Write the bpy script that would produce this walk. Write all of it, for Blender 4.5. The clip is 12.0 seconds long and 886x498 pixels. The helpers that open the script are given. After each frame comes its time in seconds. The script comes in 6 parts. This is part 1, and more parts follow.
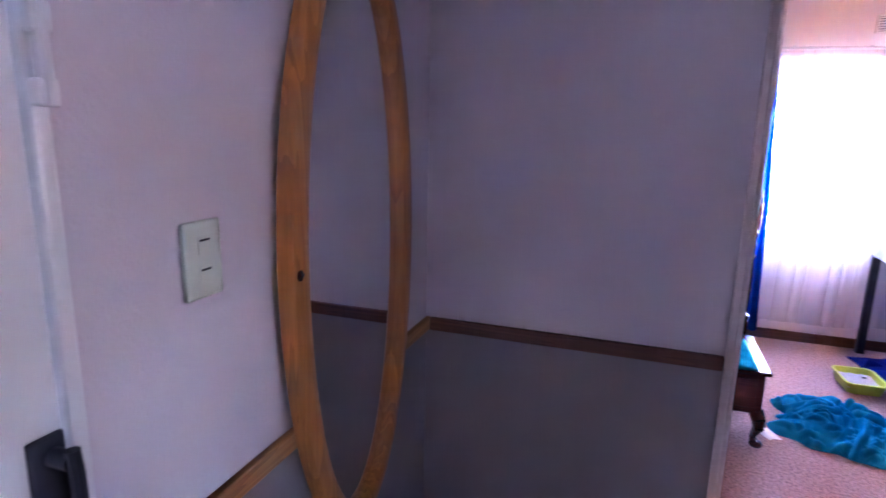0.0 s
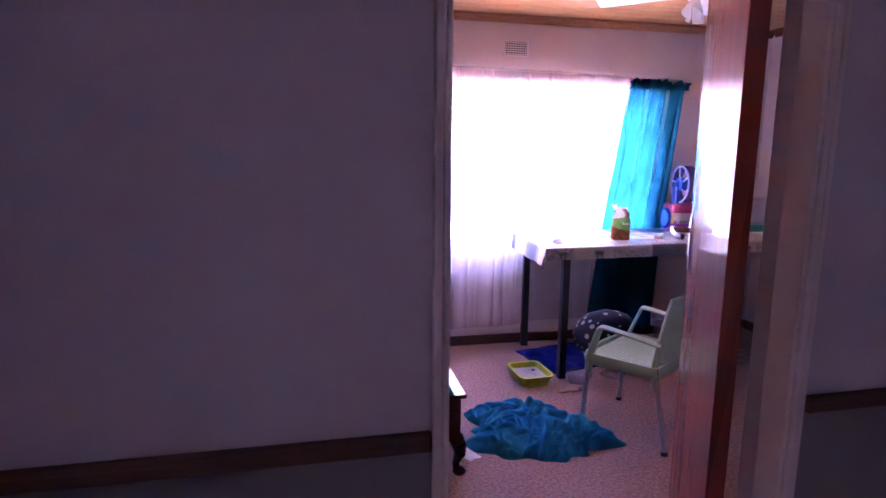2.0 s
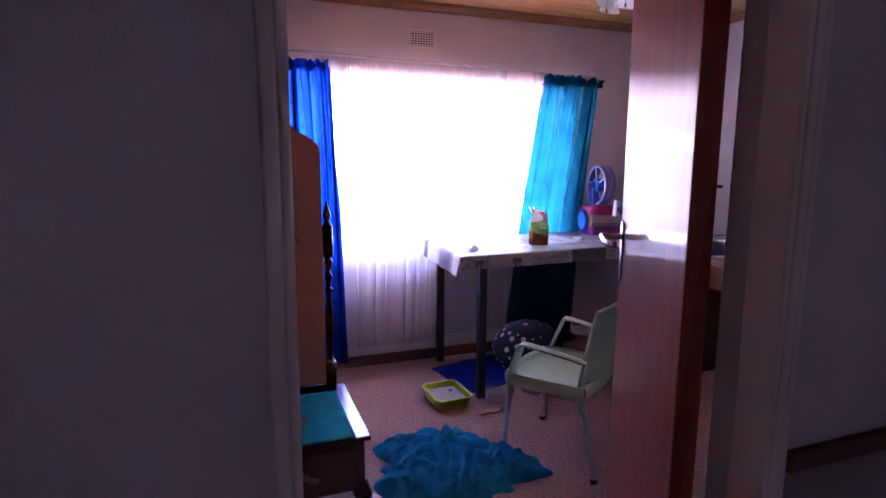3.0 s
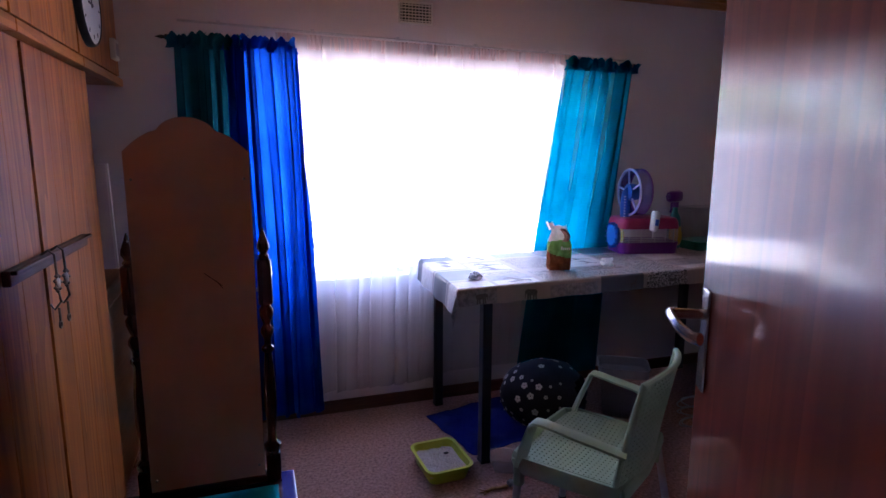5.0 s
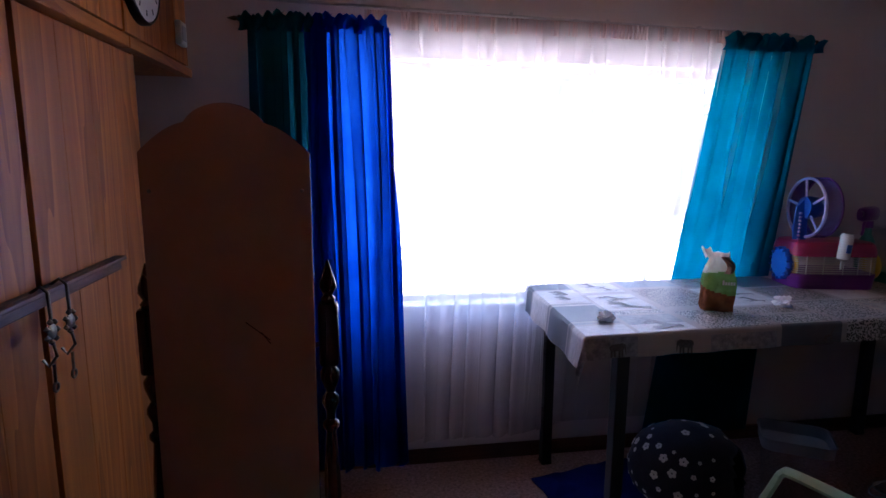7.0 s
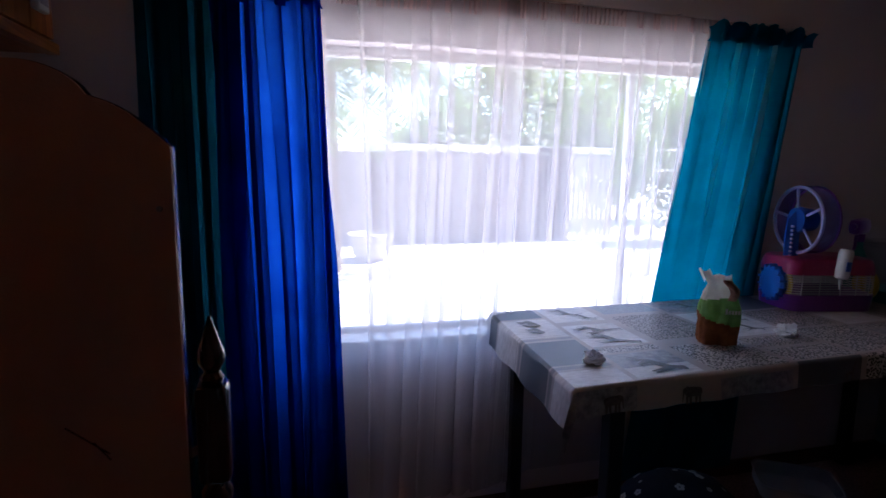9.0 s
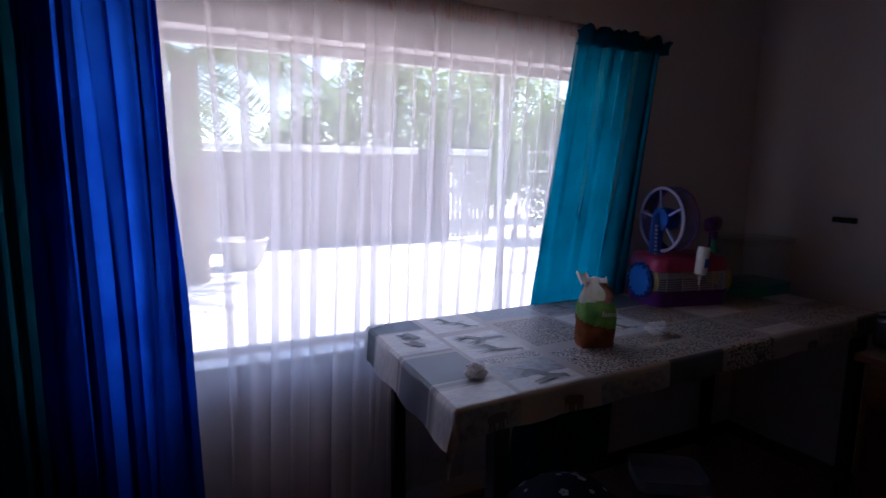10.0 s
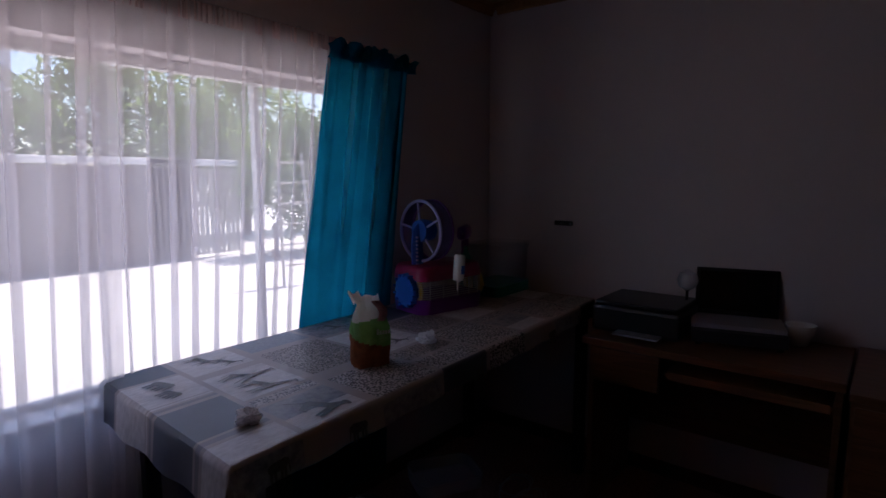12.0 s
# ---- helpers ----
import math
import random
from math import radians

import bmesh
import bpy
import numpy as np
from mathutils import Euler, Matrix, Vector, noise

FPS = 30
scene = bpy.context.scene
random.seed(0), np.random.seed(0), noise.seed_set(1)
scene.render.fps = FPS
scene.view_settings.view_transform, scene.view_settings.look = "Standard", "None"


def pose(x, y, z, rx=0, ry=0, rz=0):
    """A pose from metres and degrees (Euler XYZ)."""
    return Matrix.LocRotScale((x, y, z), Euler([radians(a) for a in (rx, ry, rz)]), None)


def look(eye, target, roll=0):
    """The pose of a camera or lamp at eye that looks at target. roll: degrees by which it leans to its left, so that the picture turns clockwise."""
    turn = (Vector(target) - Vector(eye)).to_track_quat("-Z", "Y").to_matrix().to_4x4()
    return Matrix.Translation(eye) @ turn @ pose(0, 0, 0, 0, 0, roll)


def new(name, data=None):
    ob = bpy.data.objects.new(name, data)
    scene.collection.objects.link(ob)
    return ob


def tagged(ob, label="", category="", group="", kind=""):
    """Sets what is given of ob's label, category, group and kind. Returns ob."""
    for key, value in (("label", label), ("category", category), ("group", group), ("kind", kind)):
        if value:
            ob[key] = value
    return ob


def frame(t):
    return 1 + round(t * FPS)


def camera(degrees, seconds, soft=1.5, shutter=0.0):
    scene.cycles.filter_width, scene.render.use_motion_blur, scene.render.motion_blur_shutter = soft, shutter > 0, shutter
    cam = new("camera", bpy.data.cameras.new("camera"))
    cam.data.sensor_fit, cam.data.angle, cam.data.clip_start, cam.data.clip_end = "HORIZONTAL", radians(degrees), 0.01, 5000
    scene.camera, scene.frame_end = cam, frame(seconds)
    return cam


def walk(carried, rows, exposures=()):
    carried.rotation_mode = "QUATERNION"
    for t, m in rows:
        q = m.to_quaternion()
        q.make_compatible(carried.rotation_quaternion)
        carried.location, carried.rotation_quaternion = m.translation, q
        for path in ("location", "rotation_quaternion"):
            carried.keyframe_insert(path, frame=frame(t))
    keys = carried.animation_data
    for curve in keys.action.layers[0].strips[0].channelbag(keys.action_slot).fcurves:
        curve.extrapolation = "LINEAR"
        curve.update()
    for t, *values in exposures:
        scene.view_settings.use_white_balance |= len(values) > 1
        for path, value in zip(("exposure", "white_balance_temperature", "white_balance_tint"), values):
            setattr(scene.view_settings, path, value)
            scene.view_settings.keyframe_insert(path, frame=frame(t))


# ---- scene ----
cam = camera(76.2, 12.0, shutter=0.25)
PATH = [
    (0, (-1.373, -4.344, 1.395), (-2.017, -2.496, 0.981), 1.2),
    (0.5, (-1.421, -4.271, 1.389), (-1.633, -2.317, 1.021), 0.7),
    (1, (-1.411, -4.129, 1.35), (-1.349, -2.157, 1.022), 0.4),
    (1.5, (-1.392, -3.973, 1.376), (-1.166, -2.013, 1.043), 0.3),
    (2, (-1.329, -3.827, 1.356), (-0.914, -1.897, 1.031), 0.5),
    (2.5, (-1.249, -3.644, 1.347), (-0.695, -1.748, 1.032), 0.3),
    (3, (-1.175, -3.504, 1.332), (-0.484, -1.652, 1.023), 0.3),
    (5, (-0.839, -2.906, 1.379), (-0.21, -1.037, 1.048), 0.2),
    (5.5, (-0.823, -2.794, 1.373), (-0.294, -0.893, 1.044), 0.2),
    (6, (-0.815, -2.636, 1.376), (-0.378, -0.713, 1.043), 0.3),
    (6.5, (-0.779, -2.482, 1.376), (-0.428, -0.541, 1.05), 0.3),
    (7, (-0.765, -2.37, 1.378), (-0.449, -0.422, 1.055), 0.4),
    (9, (-0.707, -1.963, 1.366), (-0.199, -0.051, 1.07), 0.7),
    (9.5, (-0.661, -1.889, 1.365), (0.041, -0.039, 1.073), 0.7),
    (10, (-0.634, -1.844, 1.37), (0.258, -0.078, 1.083), 0.7),
    (10.5, (-0.616, -1.795, 1.385), (0.5, -0.159, 1.106), 0.6),
    (11, (-0.611, -1.754, 1.381), (0.704, -0.27, 1.119), 0.4),
    (11.5, (-0.614, -1.755, 1.386), (0.825, -0.39, 1.131), 0.2),
    (12, (-0.616, -1.759, 1.394), (0.936, -0.523, 1.143), 0.0),
]
walk(cam, [(t, look(eye, target, roll)) for t, eye, target, roll in PATH],
     exposures=[(0.0, 6.75, 5300, 40), (0.5, 6.36, 5450, 57), (1.5, 5.82, 5750, 69), (3.2, 4.67, 5700, 47), (5.0, 3.95, 5600, 27), (7.0, 3.17, 5600, 22), (8.8, 2.3, 5700, 17), (10.5, 1.55, 5900, 20), (12.0, 1.1, 6100, 23)])

# ---- exposure, sky and sun ----
SUN_EL, SUN_AZ = radians(62), radians(76)
world = bpy.data.worlds.new("sky_world")
scene.world = world
world.use_nodes = True
wn = world.node_tree
sky = wn.nodes.new("ShaderNodeTexSky")
sky.sky_type = "NISHITA"
sky.sun_disc = False
sky.sun_elevation = SUN_EL
sky.sun_rotation = SUN_AZ
wn.nodes["Background"].inputs["Strength"].default_value = 0.15
wn.links.new(sky.outputs[0], wn.nodes["Background"].inputs["Color"])
sun = new("sun", bpy.data.lights.new("sun", "SUN"))
sun.data.energy = 5.0
sun.data.angle = radians(0.5)
sun.data.color = (1.0, 0.95, 0.88)
sun.matrix_world = look((math.sin(SUN_AZ) * math.cos(SUN_EL) * 30, math.cos(SUN_AZ) * math.cos(SUN_EL) * 30, math.sin(SUN_EL) * 30), (0, 0, 0))


# ---- materials ----
def mat(name, color, rough=0.6, metal=0.0, vary=0.12, scale=8.0, bump=0.0, bump_scale=60.0, spec=0.5, color2=None, stretch=(1, 1, 1), per_object=0.0):
    """A principled material with variation at two scales and fine relief."""
    m = bpy.data.materials.new(name)
    m.use_nodes = True
    nt = m.node_tree
    p = nt.nodes["Principled BSDF"]
    p.inputs["Roughness"].default_value = rough
    p.inputs["Metallic"].default_value = metal
    p.inputs["Specular IOR Level"].default_value = spec
    tc = nt.nodes.new("ShaderNodeTexCoord")
    mp = nt.nodes.new("ShaderNodeMapping")
    mp.inputs["Scale"].default_value = stretch
    nt.links.new(tc.outputs["Object"], mp.inputs["Vector"])
    n1 = nt.nodes.new("ShaderNodeTexNoise")
    n1.inputs["Scale"].default_value = scale
    n1.inputs["Detail"].default_value = 6
    n1.inputs["Roughness"].default_value = 0.65
    nt.links.new(mp.outputs[0], n1.inputs["Vector"])
    ramp = nt.nodes.new("ShaderNodeValToRGB")
    c2 = color2 or tuple(c * (1 - vary * 2) for c in color)
    ramp.color_ramp.elements[0].color = (*c2, 1)
    ramp.color_ramp.elements[0].position = 0.3
    ramp.color_ramp.elements[1].color = (*color, 1)
    ramp.color_ramp.elements[1].position = 0.68
    nt.links.new(n1.outputs["Fac"], ramp.inputs[0])
    out = ramp.outputs[0]
    if per_object:
        oi = nt.nodes.new("ShaderNodeObjectInfo")
        hsv = nt.nodes.new("ShaderNodeHueSaturation")
        mr = nt.nodes.new("ShaderNodeMapRange")
        mr.inputs["To Min"].default_value = 1 - per_object
        mr.inputs["To Max"].default_value = 1 + per_object
        nt.links.new(oi.outputs["Random"], mr.inputs["Value"])
        nt.links.new(mr.outputs[0], hsv.inputs["Value"])
        nt.links.new(out, hsv.inputs["Color"])
        out = hsv.outputs[0]
    nt.links.new(out, p.inputs["Base Color"])
    if bump:
        n2 = nt.nodes.new("ShaderNodeTexNoise")
        n2.inputs["Scale"].default_value = bump_scale
        n2.inputs["Detail"].default_value = 4
        nt.links.new(mp.outputs[0], n2.inputs["Vector"])
        b = nt.nodes.new("ShaderNodeBump")
        b.inputs["Strength"].default_value = bump
        b.inputs["Distance"].default_value = 0.01
        nt.links.new(n2.outputs["Fac"], b.inputs["Height"])
        nt.links.new(b.outputs[0], p.inputs["Normal"])
    return m


def wood(name, light, dark, axis="z", rough=0.35, scale=1.0, coat=0.0, island=True, relief=0.12, spec=0.5, coat_rough=0.12):
    """Timber: long grain along one axis, broad figure, fine pores; each board shifts its figure."""
    m = bpy.data.materials.new(name)
    m.use_nodes = True
    nt = m.node_tree
    p = nt.nodes["Principled BSDF"]
    p.inputs["Roughness"].default_value = rough
    p.inputs["Coat Weight"].default_value = coat
    p.inputs["Coat Roughness"].default_value = coat_rough
    p.inputs["Specular IOR Level"].default_value = spec
    tc = nt.nodes.new("ShaderNodeTexCoord")
    mp = nt.nodes.new("ShaderNodeMapping")
    s = {"x": (0.55, 9, 9), "y": (9, 0.55, 9), "z": (9, 9, 0.55)}[axis]
    mp.inputs["Scale"].default_value = tuple(v * scale for v in s)
    nt.links.new(tc.outputs["Object"], mp.inputs["Vector"])
    vec = mp.outputs[0]
    if island:
        geo = nt.nodes.new("ShaderNodeNewGeometry")
        mul = nt.nodes.new("ShaderNodeMath")
        mul.operation = "MULTIPLY"
        mul.inputs[1].default_value = 37.0
        nt.links.new(geo.outputs["Random Per Island"], mul.inputs[0])
        add = nt.nodes.new("ShaderNodeVectorMath")
        add.operation = "ADD"
        nt.links.new(vec, add.inputs[0])
        nt.links.new(mul.outputs[0], add.inputs[1])
        vec = add.outputs[0]
    n1 = nt.nodes.new("ShaderNodeTexNoise")
    n1.inputs["Scale"].default_value = 1.3
    n1.inputs["Detail"].default_value = 3
    n1.inputs["Distortion"].default_value = 0.6
    nt.links.new(vec, n1.inputs["Vector"])
    rings = nt.nodes.new("ShaderNodeMath")
    rings.operation = "MULTIPLY"
    rings.inputs[1].default_value = 11.0
    nt.links.new(n1.outputs["Fac"], rings.inputs[0])
    fr = nt.nodes.new("ShaderNodeMath")
    fr.operation = "FRACT"
    nt.links.new(rings.outputs[0], fr.inputs[0])
    n2 = nt.nodes.new("ShaderNodeTexNoise")
    n2.inputs["Scale"].default_value = 14
    n2.inputs["Detail"].default_value = 5
    nt.links.new(vec, n2.inputs["Vector"])
    mx = nt.nodes.new("ShaderNodeMath")
    mx.operation = "MULTIPLY_ADD"
    mx.inputs[1].default_value = 0.36
    nt.links.new(fr.outputs[0], mx.inputs[0])
    half = nt.nodes.new("ShaderNodeMath")
    half.operation = "MULTIPLY"
    half.inputs[1].default_value = 0.6
    nt.links.new(n2.outputs["Fac"], half.inputs[0])
    nt.links.new(half.outputs[0], mx.inputs[2])
    ramp = nt.nodes.new("ShaderNodeValToRGB")
    ramp.color_ramp.elements[0].position = 0.2
    ramp.color_ramp.elements[0].color = (*light, 1)
    ramp.color_ramp.elements[1].position = 0.8
    ramp.color_ramp.elements[1].color = (*dark, 1)
    nt.links.new(mx.outputs[0], ramp.inputs[0])
    nt.links.new(ramp.outputs[0], p.inputs["Base Color"])
    b = nt.nodes.new("ShaderNodeBump")
    b.inputs["Strength"].default_value = relief
    b.inputs["Distance"].default_value = 0.004
    nt.links.new(mx.outputs[0], b.inputs["Height"])
    nt.links.new(b.outputs[0], p.inputs["Normal"])
    return m


def cloth_mat(name, color, through_light=0.5, clear=0.0, color2=None, weave=900.0, scale=6.0):
    """Cloth that scatters light back and lets some through; clear is the open part of the weave."""
    m = bpy.data.materials.new(name)
    m.use_nodes = True
    nt = m.node_tree
    nt.nodes.remove(nt.nodes["Principled BSDF"])
    out = nt.nodes["Material Output"]
    tc = nt.nodes.new("ShaderNodeTexCoord")
    n1 = nt.nodes.new("ShaderNodeTexNoise")
    n1.inputs["Scale"].default_value = scale
    n1.inputs["Detail"].default_value = 5
    nt.links.new(tc.outputs["Object"], n1.inputs["Vector"])
    ramp = nt.nodes.new("ShaderNodeValToRGB")
    c2 = color2 or tuple(c * 0.8 for c in color)
    ramp.color_ramp.elements[0].color = (*c2, 1)
    ramp.color_ramp.elements[1].color = (*color, 1)
    ramp.color_ramp.elements[0].position, ramp.color_ramp.elements[1].position = 0.35, 0.65
    nt.links.new(n1.outputs["Fac"], ramp.inputs[0])
    n2 = nt.nodes.new("ShaderNodeTexNoise")
    n2.inputs["Scale"].default_value = weave
    nt.links.new(tc.outputs["Object"], n2.inputs["Vector"])
    b = nt.nodes.new("ShaderNodeBump")
    b.inputs["Strength"].default_value = 0.25
    b.inputs["Distance"].default_value = 0.002
    nt.links.new(n2.outputs["Fac"], b.inputs["Height"])
    d = nt.nodes.new("ShaderNodeBsdfDiffuse")
    t = nt.nodes.new("ShaderNodeBsdfTranslucent")
    for s in (d, t):
        nt.links.new(ramp.outputs[0], s.inputs["Color"])
        nt.links.new(b.outputs[0], s.inputs["Normal"])
    mix = nt.nodes.new("ShaderNodeMixShader")
    mix.inputs[0].default_value = through_light
    nt.links.new(d.outputs[0], mix.inputs[1])
    nt.links.new(t.outputs[0], mix.inputs[2])
    res = mix.outputs[0]
    if clear:
        tr = nt.nodes.new("ShaderNodeBsdfTransparent")
        m2 = nt.nodes.new("ShaderNodeMixShader")
        m2.inputs[0].default_value = clear
        nt.links.new(res, m2.inputs[1])
        nt.links.new(tr.outputs[0], m2.inputs[2])
        res = m2.outputs[0]
    nt.links.new(res, out.inputs["Surface"])
    return m


def clear_mat(name, tint=(1, 1, 1), gloss=0.08, rough=0.03, haze=0.0):
    """Thin clear sheet: lets light straight through, mirrors a little, may be slightly milky."""
    m = bpy.data.materials.new(name)
    m.use_nodes = True
    nt = m.node_tree
    nt.nodes.remove(nt.nodes["Principled BSDF"])
    tr = nt.nodes.new("ShaderNodeBsdfTransparent")
    tr.inputs["Color"].default_value = (*tint, 1)
    gl = nt.nodes.new("ShaderNodeBsdfGlossy")
    gl.inputs["Roughness"].default_value = rough
    mix = nt.nodes.new("ShaderNodeMixShader")
    mix.inputs[0].default_value = gloss
    nt.links.new(tr.outputs[0], mix.inputs[1])
    nt.links.new(gl.outputs[0], mix.inputs[2])
    res = mix.outputs[0]
    if haze:
        df = nt.nodes.new("ShaderNodeBsdfDiffuse")
        df.inputs["Color"].default_value = (*[c * 0.8 for c in tint], 1)
        m2 = nt.nodes.new("ShaderNodeMixShader")
        m2.inputs[0].default_value = haze
        nt.links.new(res, m2.inputs[1])
        nt.links.new(df.outputs[0], m2.inputs[2])
        res = m2.outputs[0]
    nt.links.new(res, nt.nodes["Material Output"].inputs["Surface"])
    return m


def spotted(name, base, spot, scale, size=0.35, rough=0.7, rand=1.0):
    """Printed spots on a plain ground."""
    m = mat(name, base, rough, vary=0.08, scale=20)
    nt = m.node_tree
    p = nt.nodes["Principled BSDF"]
    src = p.inputs["Base Color"].links[0].from_socket
    tc = nt.nodes.new("ShaderNodeTexCoord")
    v = nt.nodes.new("ShaderNodeTexVoronoi")
    v.inputs["Scale"].default_value = scale
    v.inputs["Randomness"].default_value = rand
    nt.links.new(tc.outputs["Object"], v.inputs["Vector"])
    lt = nt.nodes.new("ShaderNodeMath")
    lt.operation = "LESS_THAN"
    lt.inputs[1].default_value = size
    nt.links.new(v.outputs["Distance"], lt.inputs[0])
    mx = nt.nodes.new("ShaderNodeMix")
    mx.data_type = "RGBA"
    nt.links.new(lt.outputs[0], mx.inputs["Factor"])
    nt.links.new(src, mx.inputs[6])
    mx.inputs[7].default_value = (*spot, 1)
    nt.links.new(mx.outputs[2], p.inputs["Base Color"])
    return m


